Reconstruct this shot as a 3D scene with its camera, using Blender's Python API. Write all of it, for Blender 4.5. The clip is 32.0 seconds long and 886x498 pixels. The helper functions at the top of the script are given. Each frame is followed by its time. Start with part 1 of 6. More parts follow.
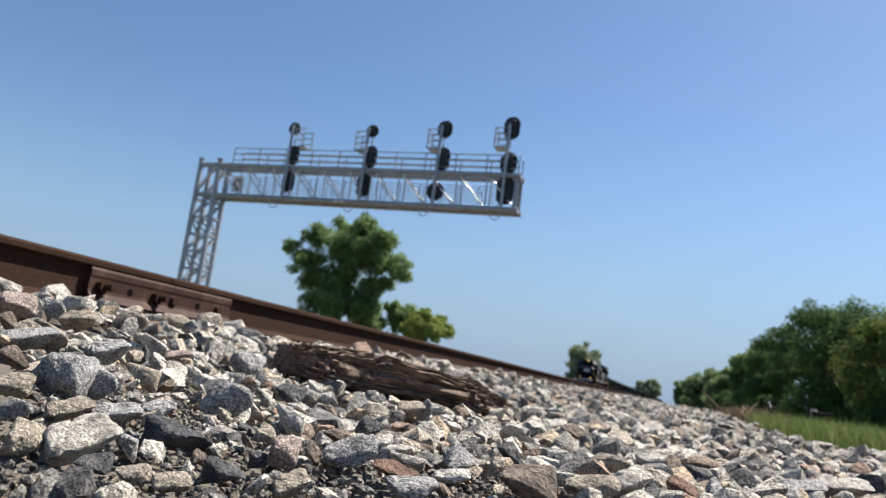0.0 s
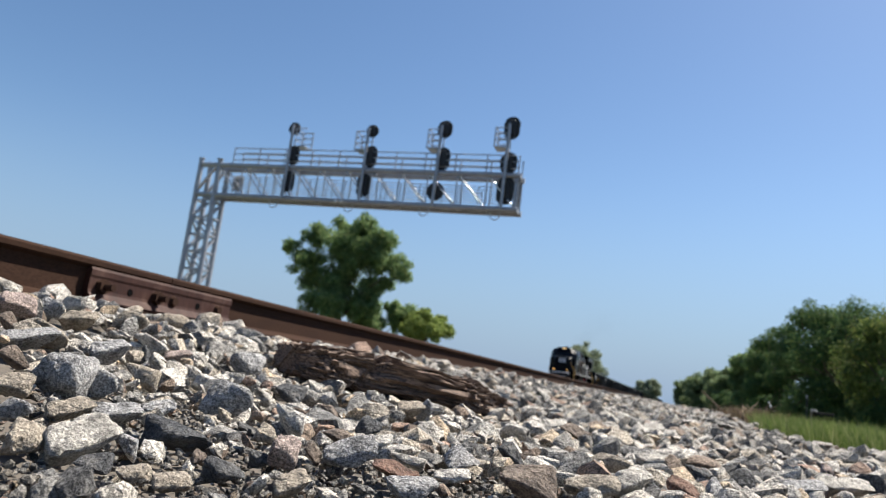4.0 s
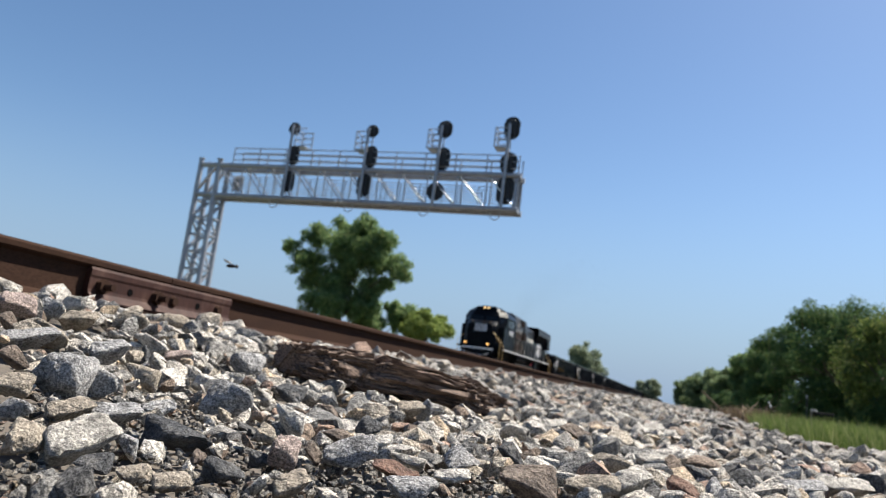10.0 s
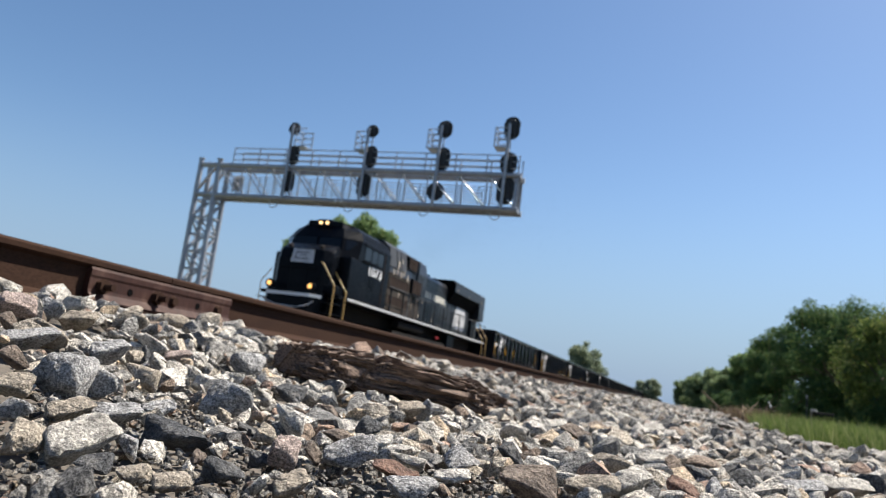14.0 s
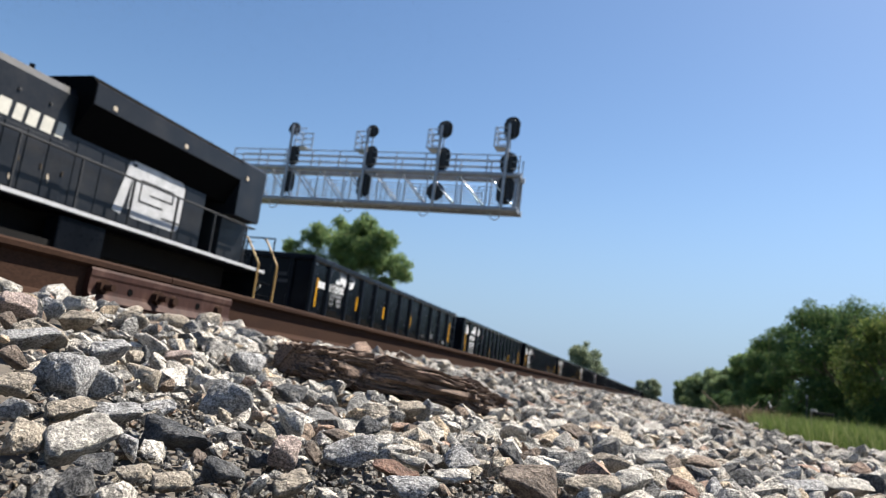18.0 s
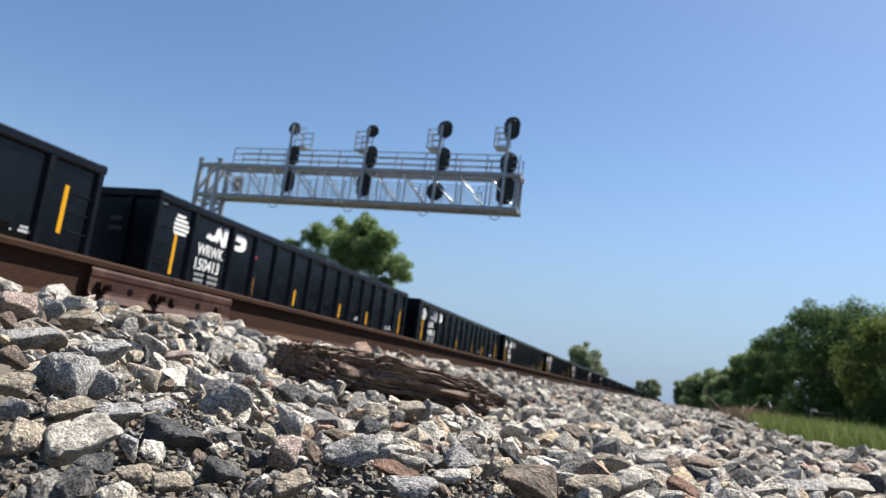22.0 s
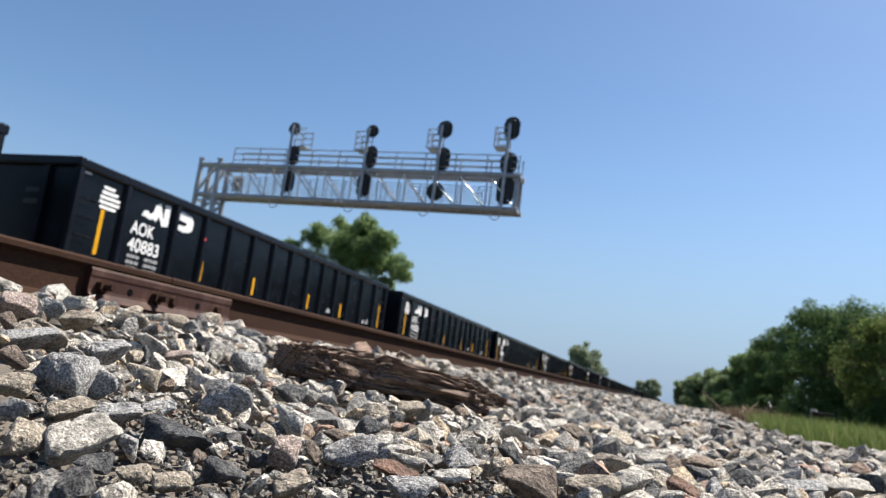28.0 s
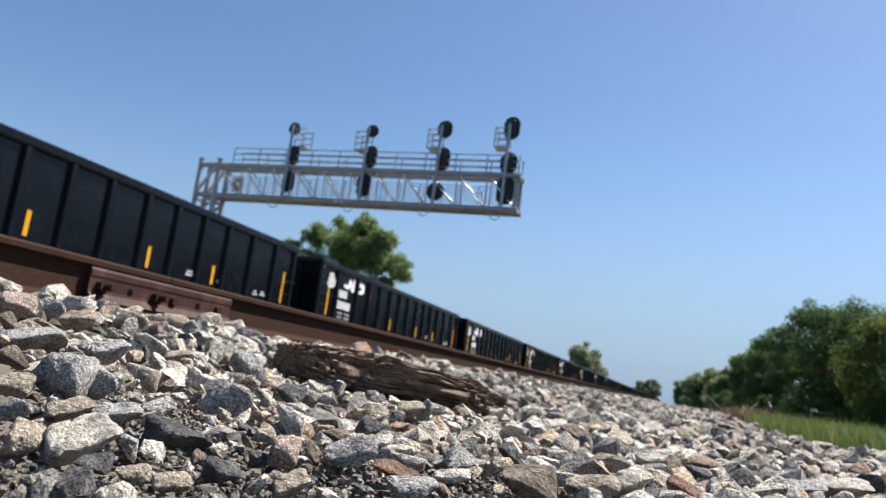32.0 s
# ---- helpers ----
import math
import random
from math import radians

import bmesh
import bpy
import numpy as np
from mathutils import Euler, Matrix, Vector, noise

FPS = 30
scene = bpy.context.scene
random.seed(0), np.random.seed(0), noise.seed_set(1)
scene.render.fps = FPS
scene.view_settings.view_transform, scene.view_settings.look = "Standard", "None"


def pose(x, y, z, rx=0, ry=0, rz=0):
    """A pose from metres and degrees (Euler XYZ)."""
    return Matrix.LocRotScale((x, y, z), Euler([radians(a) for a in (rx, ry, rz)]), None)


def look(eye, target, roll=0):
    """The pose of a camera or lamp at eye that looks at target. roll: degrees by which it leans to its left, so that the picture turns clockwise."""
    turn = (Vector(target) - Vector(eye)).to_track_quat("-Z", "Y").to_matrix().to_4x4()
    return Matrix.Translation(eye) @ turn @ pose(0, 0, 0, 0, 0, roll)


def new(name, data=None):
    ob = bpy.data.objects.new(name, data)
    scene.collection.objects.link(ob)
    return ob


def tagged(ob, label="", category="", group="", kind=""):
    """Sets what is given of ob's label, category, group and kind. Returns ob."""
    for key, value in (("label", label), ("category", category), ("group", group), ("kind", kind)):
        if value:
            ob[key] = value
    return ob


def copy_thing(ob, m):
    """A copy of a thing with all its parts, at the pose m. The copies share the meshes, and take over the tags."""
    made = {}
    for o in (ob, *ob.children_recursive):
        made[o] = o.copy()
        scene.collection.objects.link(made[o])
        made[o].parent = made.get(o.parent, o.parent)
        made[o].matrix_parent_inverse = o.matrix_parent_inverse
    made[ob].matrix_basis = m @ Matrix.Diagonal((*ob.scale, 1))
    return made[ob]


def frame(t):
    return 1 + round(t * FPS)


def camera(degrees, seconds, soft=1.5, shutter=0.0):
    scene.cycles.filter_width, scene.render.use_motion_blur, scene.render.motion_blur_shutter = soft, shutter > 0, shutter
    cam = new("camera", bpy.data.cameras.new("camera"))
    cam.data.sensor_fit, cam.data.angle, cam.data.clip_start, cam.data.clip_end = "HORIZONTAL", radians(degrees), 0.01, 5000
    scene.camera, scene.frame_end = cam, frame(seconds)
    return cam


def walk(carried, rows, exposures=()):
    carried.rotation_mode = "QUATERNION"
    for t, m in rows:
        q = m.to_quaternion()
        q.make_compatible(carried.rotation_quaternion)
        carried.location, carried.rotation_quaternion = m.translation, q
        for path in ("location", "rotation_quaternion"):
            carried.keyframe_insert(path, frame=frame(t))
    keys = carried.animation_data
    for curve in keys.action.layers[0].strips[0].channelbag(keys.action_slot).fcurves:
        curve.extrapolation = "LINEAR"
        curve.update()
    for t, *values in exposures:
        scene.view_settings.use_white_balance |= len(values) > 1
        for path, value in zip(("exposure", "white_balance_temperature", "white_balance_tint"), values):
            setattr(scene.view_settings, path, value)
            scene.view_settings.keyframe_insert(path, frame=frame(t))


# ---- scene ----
cam = camera(62.56, 32.0, soft=1.05)
EYE_Z = -0.268
STAND = (-0.0, 0.0, EYE_Z)
_f = Vector((-math.sin(radians(18.451)) * math.cos(radians(9.751)), math.cos(radians(18.451)) * math.cos(radians(9.751)), math.sin(radians(9.751))))
PATH = [(0.0, look(STAND, Vector(STAND) + _f * 10, 7.2416)), (32.0, look(STAND, Vector(STAND) + _f * 10, 7.2416))]
# the picture brightens a little as the dark train fills it
walk(cam, PATH, ((0.0, 1.14), (14.0, 1.14), (16.8, 1.24), (18.5, 1.24), (21.0, 1.20), (32.0, 1.20)))
cam.data.dof.use_dof = True
cam.data.dof.focus_distance = 0.88
cam.data.dof.aperture_fstop = 8.2

# ---- light: clear noon sky, sun ahead to the right ----
SUN_AZ, SUN_EL = 43.0, 55.0            # degrees from the track's way towards its right; elevation
world = bpy.data.worlds.new("sky")
scene.world = world
world.use_nodes = True
wn = world.node_tree.nodes
bg = wn["Background"]
skyt = wn.new("ShaderNodeTexSky")
skyt.sky_type = "NISHITA"
skyt.sun_disc = False
skyt.sun_elevation = radians(SUN_EL)
skyt.sun_rotation = radians(SUN_AZ)
skyt.altitude = 200
skyt.air_density, skyt.dust_density, skyt.ozone_density = 1.0, 0.7, 2.2
deep = wn.new("ShaderNodeHueSaturation")
deep.inputs["Saturation"].default_value = 1.12
world.node_tree.links.new(skyt.outputs[0], deep.inputs["Color"])
# pale haze towards the horizon, all round
wco = wn.new("ShaderNodeTexCoord")
wsep = wn.new("ShaderNodeSeparateXYZ")
wlow = wn.new("ShaderNodeMapRange")
wlow.interpolation_type = "SMOOTHSTEP"
wlow.inputs["From Min"].default_value, wlow.inputs["From Max"].default_value = -0.02, 0.30
wlow.inputs["To Min"].default_value, wlow.inputs["To Max"].default_value = 0.92, 0.0
haze = wn.new("ShaderNodeMix")
haze.data_type = "RGBA"
haze.inputs["B"].default_value = (2.12, 3.12, 4.6, 1)
wl = world.node_tree.links.new
wl(wco.outputs["Generated"], wsep.inputs[0]), wl(wsep.outputs["Z"], wlow.inputs[0]), wl(wlow.outputs[0], haze.inputs["Factor"])
wl(deep.outputs[0], haze.inputs["A"]), wl(haze.outputs["Result"], bg.inputs[0])
bg.inputs[1].default_value = 0.062
sun = new("sun", bpy.data.lights.new("sun", "SUN"))
sun.data.energy, sun.data.angle, sun.data.color = 5.0, radians(0.55), (1.0, 0.93, 0.83)
_s = Vector((math.sin(radians(SUN_AZ)) * math.cos(radians(SUN_EL)), math.cos(radians(SUN_AZ)) * math.cos(radians(SUN_EL)), math.sin(radians(SUN_EL))))
sun.matrix_world = look(_s * 50, (0, 0, 0))


# ---- materials ----
def mat(name, colour, rough=0.6, metal=0.0, vary=0.25, scale=6.0, bump=0.2, fine=60.0, tint=None, tint_at=0.55, tint_soft=0.15, rnd=0.0, spec=0.5, emit=0.0, stretch=(1, 1, 1), coat=0.0):
    """A surface with two scales of variation, an optional second tone in patches, fine relief, and tone by piece."""
    m = bpy.data.materials.new(name)
    m.use_nodes = True
    t = m.node_tree
    n, link = t.nodes, t.links.new
    b = n["Principled BSDF"]
    co = n.new("ShaderNodeTexCoord")
    mp = n.new("ShaderNodeMapping")
    mp.inputs["Scale"].default_value = stretch
    link(co.outputs["Object"], mp.inputs[0])
    big = n.new("ShaderNodeTexNoise")
    big.inputs["Scale"].default_value, big.inputs["Detail"].default_value = scale, 4
    small = n.new("ShaderNodeTexNoise")
    small.inputs["Scale"].default_value, small.inputs["Detail"].default_value = fine, 5
    link(mp.outputs[0], big.inputs[0]), link(mp.outputs[0], small.inputs[0])
    base = n.new("ShaderNodeRGB")
    base.outputs[0].default_value = (*colour, 1)
    out = base.outputs[0]
    if tint:
        ramp = n.new("ShaderNodeMapRange")
        ramp.inputs["From Min"].default_value, ramp.inputs["From Max"].default_value = tint_at - tint_soft, tint_at + tint_soft
        mixn = n.new("ShaderNodeMix")
        mixn.data_type = "RGBA"
        mixn.inputs["B"].default_value = (*tint, 1)
        link(big.outputs[0], ramp.inputs[0]), link(ramp.outputs[0], mixn.inputs["Factor"]), link(out, mixn.inputs["A"])
        out = mixn.outputs["Result"]
    add = n.new("ShaderNodeMath")
    add.operation = "ADD"
    link(big.outputs[0], add.inputs[0]), link(small.outputs[0], add.inputs[1])
    rng = n.new("ShaderNodeMapRange")
    rng.inputs["From Min"].default_value, rng.inputs["From Max"].default_value = 0.6, 1.4
    rng.inputs["To Min"].default_value, rng.inputs["To Max"].default_value = 1 - vary, 1 + vary
    link(add.outputs[0], rng.inputs[0])
    val = rng.outputs[0]
    if rnd:
        info = n.new("ShaderNodeObjectInfo")
        r2 = n.new("ShaderNodeMapRange")
        r2.inputs["To Min"].default_value, r2.inputs["To Max"].default_value = 1 - rnd, 1 + rnd
        link(info.outputs["Random"], r2.inputs[0])
        mu = n.new("ShaderNodeMath")
        mu.operation = "MULTIPLY"
        link(val, mu.inputs[0]), link(r2.outputs[0], mu.inputs[1])
        val = mu.outputs[0]
    hsv = n.new("ShaderNodeHueSaturation")
    link(out, hsv.inputs["Color"]), link(val, hsv.inputs["Value"])
    link(hsv.outputs[0], b.inputs["Base Color"])
    rr = n.new("ShaderNodeMapRange")
    rr.inputs["To Min"].default_value, rr.inputs["To Max"].default_value = max(0.02, rough - 0.12), min(1.0, rough + 0.12)
    link(small.outputs[0], rr.inputs[0]), link(rr.outputs[0], b.inputs["Roughness"])
    b.inputs["Metallic"].default_value, b.inputs["Specular IOR Level"].default_value = metal, spec
    b.inputs["Coat Weight"].default_value = coat
    if bump:
        bp = n.new("ShaderNodeBump")
        bp.inputs["Strength"].default_value, bp.inputs["Distance"].default_value = bump, 0.12 / fine
        link(small.outputs[0], bp.inputs["Height"]), link(bp.outputs[0], b.inputs["Normal"])
    if emit:
        b.inputs["Emission Color"].default_value, b.inputs["Emission Strength"].default_value = (*colour, 1), emit
    return m


def stone_mat(name, per_piece, tone=None, speckle=1.0, shade=1.0):
    """Crushed stone: a different rock for each piece, speckled, dusty and rough; tone: one kind of rock alone."""
    m = bpy.data.materials.new(name)
    m.use_nodes = True
    n, link = m.node_tree.nodes, m.node_tree.links.new
    b = n["Principled BSDF"]
    if per_piece:
        src = n.new("ShaderNodeObjectInfo").outputs["Random"]
    else:
        src = n.new("ShaderNodeNewGeometry").outputs["Random Per Island"]
    ramp = n.new("ShaderNodeValToRGB")
    r = ramp.color_ramp
    r.interpolation = "CONSTANT"
    tones = ((0.0, 0.46, 0.43, 0.385), (0.18, 0.30, 0.285, 0.26), (0.32, 0.50, 0.46, 0.40), (0.45, 0.19, 0.185, 0.175), (0.56, 0.42, 0.365, 0.29), (0.68, 0.10, 0.098, 0.096), (0.76, 0.58, 0.545, 0.485), (0.86, 0.21, 0.155, 0.115), (0.92, 0.33, 0.22, 0.16), (0.96, 0.46, 0.36, 0.25))
    for i, (at, *c) in enumerate(tones):
        e = r.elements[i] if i < 2 else r.elements.new(at)
        e.position, e.color = at, (c[0] * shade, c[1] * shade, c[2] * shade, 1)
    if tone:
        for e in r.elements:
            e.color = (tone[0] * shade, tone[1] * shade, tone[2] * shade * 1.03, 1)
    link(src, ramp.inputs[0])
    place = n.new("ShaderNodeNewGeometry").outputs["Position"]
    own = n.new("ShaderNodeMath")
    own.operation = "MULTIPLY"
    own.inputs[1].default_value = 60.0
    link(src, own.inputs[0])
    sp = n.new("ShaderNodeTexNoise")
    sp.noise_dimensions = "4D"
    sp.inputs["Scale"].default_value, sp.inputs["Detail"].default_value, sp.inputs["Roughness"].default_value = 300, 5, 0.8
    md = n.new("ShaderNodeTexNoise")
    md.noise_dimensions = "4D"
    md.inputs["Scale"].default_value, md.inputs["Detail"].default_value, md.inputs["Roughness"].default_value = 46, 6, 0.66
    link(own.outputs[0], sp.inputs["W"]), link(own.outputs[0], md.inputs["W"])
    link(place, sp.inputs[0]), link(place, md.inputs[0])
    s1 = n.new("ShaderNodeMapRange")
    s1.inputs["From Min"].default_value, s1.inputs["From Max"].default_value = 0.43, 0.585
    s1.inputs["To Min"].default_value, s1.inputs["To Max"].default_value = 1 - 0.55 * speckle, 1 + 0.55 * speckle
    link(sp.outputs[0], s1.inputs[0])
    s2 = n.new("ShaderNodeMapRange")
    s2.inputs["From Min"].default_value, s2.inputs["From Max"].default_value = 0.35, 0.65
    s2.inputs["To Min"].default_value, s2.inputs["To Max"].default_value = 0.36, 1.50
    link(md.outputs[0], s2.inputs[0])
    mu = n.new("ShaderNodeMath")
    mu.operation = "MULTIPLY"
    link(s1.outputs[0], mu.inputs[0]), link(s2.outputs[0], mu.inputs[1])
    hsv = n.new("ShaderNodeHueSaturation")
    link(ramp.outputs[0], hsv.inputs["Color"]), link(mu.outputs[0], hsv.inputs["Value"])
    dust = n.new("ShaderNodeMix")
    dust.data_type = "RGBA"
    dust.inputs["B"].default_value = (0.20, 0.175, 0.14, 1)
    d2 = n.new("ShaderNodeMapRange")
    d2.inputs["From Min"].default_value, d2.inputs["From Max"].default_value, d2.inputs["To Max"].default_value = 0.5, 0.72, 0.55
    link(md.outputs[0], d2.inputs[0]), link(d2.outputs[0], dust.inputs["Factor"]), link(hsv.outputs[0], dust.inputs["A"])
    link(dust.outputs["Result"], b.inputs["Base Color"])
    b.inputs["Roughness"].default_value = 0.85
    rel = n.new("ShaderNodeTexNoise")
    rel.noise_dimensions = "4D"
    rel.inputs["Scale"].default_value, rel.inputs["Detail"].default_value, rel.inputs["Roughness"].default_value = 95, 6, 0.65
    link(place, rel.inputs[0]), link(own.outputs[0], rel.inputs["W"])
    bp = n.new("ShaderNodeBump")
    bp.inputs["Strength"].default_value, bp.inputs["Distance"].default_value = 1.0, 0.021
    link(rel.outputs[0], bp.inputs["Height"]), link(bp.outputs[0], b.inputs["Normal"])
    return m


def leaf_mat(name, dark, light, warm, through_light=0.42):
    m = bpy.data.materials.new(name)
    m.use_nodes = True
    n, link = m.node_tree.nodes, m.node_tree.links.new
    b = n["Principled BSDF"]
    g = n.new("ShaderNodeNewGeometry")
    ramp = n.new("ShaderNodeValToRGB")
    r = ramp.color_ramp
    r.elements[0].color, r.elements[1].color = (*dark, 1), (*warm, 1)
    e = r.elements.new(0.6)
    e.color = (*light, 1)
    link(g.outputs["Random Per Island"], ramp.inputs[0])
    link(ramp.outputs[0], b.inputs["Base Color"])
    b.inputs["Roughness"].default_value = 0.8
    b.inputs["Specular IOR Level"].default_value = 0.12
    tr = n.new("ShaderNodeBsdfTranslucent")
    mx = n.new("ShaderNodeMixShader")
    mx.inputs[0].default_value = through_light
    link(ramp.outputs[0], tr.inputs[0]), link(b.outputs[0], mx.inputs[1]), link(tr.outputs[0], mx.inputs[2])
    link(mx.outputs[0], n["Material Output"].inputs[0])
    return m


M_STONE = stone_mat("stone_piece", True, None, 1.15, 1.2)
M_STONES = stone_mat("stone_bed", False, None, 1.15, 1.2)
# the same stone toned down, for the shadows between pieces farther off
M_STONES_FAR = stone_mat("darkened_stone", False, None, 1.0, 0.90)
# mud-brown fines, their colour also lowered for the shade in crevices
M_FINES = stone_mat("muddy_shaded_fines", False, None, 1.0, 0.54)
ROCK_TONES = {
    "light": stone_mat("pale_granite", True, (0.480, 0.448, 0.384), 0.57, 1.14),
    "dark": stone_mat("dark_basalt", True, (0.068, 0.070, 0.072), 1.03, 1.14),
    "speck": stone_mat("speckled_gneiss", True, (0.323, 0.318, 0.304), 1.15, 1.14),
    "tan": stone_mat("tan_limestone", True, (0.344, 0.295, 0.226), 0.69, 1.14),
    "white": stone_mat("white_quartz", True, (0.560, 0.528, 0.464), 0.69, 1.14),
    "pink": stone_mat("pink_granite", True, (0.306, 0.238, 0.204), 1.15, 1.14),
    "red": stone_mat("reddish_stone", True, (0.180, 0.098, 0.064), 0.69, 1.14),
    "brown": stone_mat("brown_stone", True, (0.152, 0.116, 0.088), 0.8, 1.14)}
M_TWIG = mat("dead_twig_bark", (0.11, 0.075, 0.05), 0.95, vary=0.4, scale=5, fine=40, bump=0.5)
M_TANTWIG = mat("dry_twig", (0.30, 0.22, 0.14), 0.9, vary=0.3, scale=5, fine=40, bump=0.4)
M_DIRT = mat("dirt", (0.036, 0.0224, 0.0128), 0.95, vary=0.5, scale=8, fine=120, bump=0.6)
M_GRAVEL = mat("far_gravel", (0.1125, 0.0975, 0.081), 0.95, vary=0.6, scale=3, fine=70, bump=1.0, tint=(0.06375, 0.054, 0.045))
M_EARTH = mat("earth", (0.1014, 0.1014, 0.0468), 0.95, vary=0.4, scale=0.15, fine=3, bump=0.3, tint=(0.0546, 0.078, 0.0234))
M_RUST = mat("rusty_steel", (0.04157, 0.02299, 0.0158), 0.85, metal=0.0, vary=0.45, scale=7, fine=170, bump=0.4, tint=(0.02424, 0.01355, 0.01033), stretch=(1, 0.4, 1), spec=0.06)
M_RUSTBAR = mat("red_rust", (0.036, 0.01404, 0.01044), 0.65, metal=0.0, vary=0.5, scale=22, fine=190, bump=0.4, tint=(0.04752, 0.02448, 0.01872), tint_soft=0.10, stretch=(1, 1.0, 0.25), spec=0.2)
M_RAILTOP = mat("rail_tread", (0.063, 0.0455, 0.0364), 0.45, metal=0.7, vary=0.2, scale=5, fine=90, bump=0.1)
M_TIE = mat("creosoted_wood", (0.056, 0.0416, 0.032), 0.9, vary=0.4, scale=5, fine=70, bump=0.5)
M_WOOD = mat("weathered_wood", (0.238, 0.1658, 0.1232), 0.92, vary=0.8, scale=210, fine=620, bump=1.0, tint=(0.034, 0.02125, 0.01615), tint_at=0.49, tint_soft=0.09, stretch=(1, 0.06, 1))
M_GALV = mat("galvanised_steel", (0.28, 0.294, 0.322), 0.33, metal=0.3, vary=0.25, scale=3, fine=25, bump=0.10)
M_BRIGHTGALV = mat("bright_galvanised_steel", (0.48, 0.49, 0.51), 0.15, metal=0.8, vary=0.25, scale=3, fine=12, bump=0.5)
M_SIGNAL = mat("signal_black", (0.012, 0.013, 0.016), 0.6, vary=0.2, bump=0.05)
M_BLACK = mat("loco_black", (0.003312, 0.004264, 0.006468), 0.30, vary=0.35, scale=1.2, fine=14, bump=0.05, tint=(0.00576, 0.00656, 0.00833), tint_at=0.62, spec=0.06)
M_CARBLACK = mat("car_black", (0.00272, 0.00378, 0.00722), 0.34, vary=0.45, scale=0.8, fine=9, bump=0.08, tint=(0.0068, 0.00864, 0.0133), tint_at=0.6, rnd=0.2, spec=0.15)
M_CARSIDE = mat("car_side_black", (0.001872, 0.002335, 0.00432), 0.24, vary=0.55, scale=1.1, fine=4, bump=0.12, tint=(0.002808, 0.003478, 0.006), tint_at=0.55, rnd=0.2, spec=0.24)
# the engine's black, lightened in colour for the sunlit hood sides
M_HOOD = mat("lit_hood_black", (0.0085, 0.0102, 0.0138), 0.36, vary=0.4, scale=1.2, fine=14, bump=0.08, tint=(0.019, 0.0185, 0.019), tint_at=0.6, spec=0.32)
M_SCREEN = mat("grey_screen", (0.030, 0.032, 0.036), 0.55, vary=0.3, scale=2, fine=40, bump=0.1, spec=0.35)
M_CREAM = mat("cream_paint", (0.5057, 0.4913, 0.4335), 0.6, vary=0.2, scale=4, fine=30, bump=0.05)
M_DUSTY = mat("dusty_black_paint", (0.034, 0.02805, 0.02295), 0.6, vary=0.4, scale=1.5, fine=16, bump=0.06, tint=(0.0493, 0.0391, 0.0306), tint_at=0.55, spec=0.15)
M_SMALLPRINT = mat("worn_small_print", (0.221, 0.2253, 0.2338), 0.6, vary=0.35, scale=6, fine=40, bump=0.05)
# white paint with the top rail's cast shadow put into its colour
M_SHADEDMARK = mat("shaded_white_paint", (0.16, 0.17, 0.185), 0.6, vary=0.45, scale=6, fine=40, bump=0.05)
M_FADED = mat("faded_grey_lettering", (0.04, 0.0416, 0.0464), 0.7, vary=0.3, scale=4, fine=30, bump=0.05)
M_UNDER = mat("underframe_grime", (0.0055, 0.005, 0.005), 0.9, vary=0.4, scale=3, fine=30, bump=0.4, spec=0.2)
M_WHEEL = mat("wheel_steel", (0.14, 0.10, 0.08), 0.6, metal=0.6, vary=0.3, scale=4, fine=40, bump=0.2)
M_WHITE = mat("white_paint", (0.629, 0.6375, 0.646), 0.55, vary=0.12, scale=4, fine=30, bump=0.05)
M_GREYW = mat("aged_white_paint", (0.41, 0.4182, 0.4346), 0.6, vary=0.3, scale=4, fine=30, bump=0.05)
M_YELLOW = mat("yellow_marking", (0.52, 0.26, 0.006), 0.7, spec=0.1, vary=0.15, scale=5, fine=30, bump=0.05)
M_GOLD = mat("ochre_handrail", (0.4, 0.248, 0.08), 0.55, vary=0.25, scale=5, fine=30, bump=0.05)
M_RED = mat("red_paint", (0.35, 0.03, 0.045), 0.5, vary=0.2)
M_TANDIRT = mat("dried_mud", (0.44, 0.376, 0.296), 0.95, vary=0.4, scale=8, fine=60, bump=0.3)
M_BROWNGRILLE = mat("dusty_grille", (0.022, 0.0135, 0.0105), 0.8, spec=0.12, vary=0.35, scale=2, fine=20, bump=0.2)
M_LAMP = mat("headlight_glow", (1.0, 0.64, 0.27), 0.3, emit=1.0, vary=0.0, bump=0)
M_AMBER = mat("ditch_light_glow", (1.0, 0.50, 0.14), 0.3, emit=0.85, vary=0.0, bump=0)
M_GLASS = mat("cab_glass", (0.004, 0.005, 0.007), 0.08, vary=0.05, bump=0, spec=0.28)
M_BARK = mat("bark", (0.10, 0.08, 0.06), 0.95, vary=0.4, scale=3, fine=20, bump=0.8)
M_LEAF = leaf_mat("leaf_green", (0.07667, 0.1225, 0.02805), (0.1459, 0.1954, 0.04582), (0.2151, 0.2412, 0.06545))
M_LEAFT = leaf_mat("leaf_bright_green", (0.0966, 0.1669, 0.069), (0.1748, 0.2596, 0.1064), (0.276, 0.3292, 0.1437), 0.56)
M_LEAFYP = leaf_mat("leaf_light_yellow_green", (0.1408, 0.2013, 0.0561), (0.2332, 0.2992, 0.0792), (0.3091, 0.3509, 0.1122), 0.48)
# distant leaves: M_LEAFP and M_LEAFH have haze mixed into their colour
M_LEAFP = leaf_mat("leaf_hazed_pale", (0.1355, 0.1749, 0.1125), (0.2066, 0.2508, 0.1607), (0.2702, 0.2883, 0.1859))
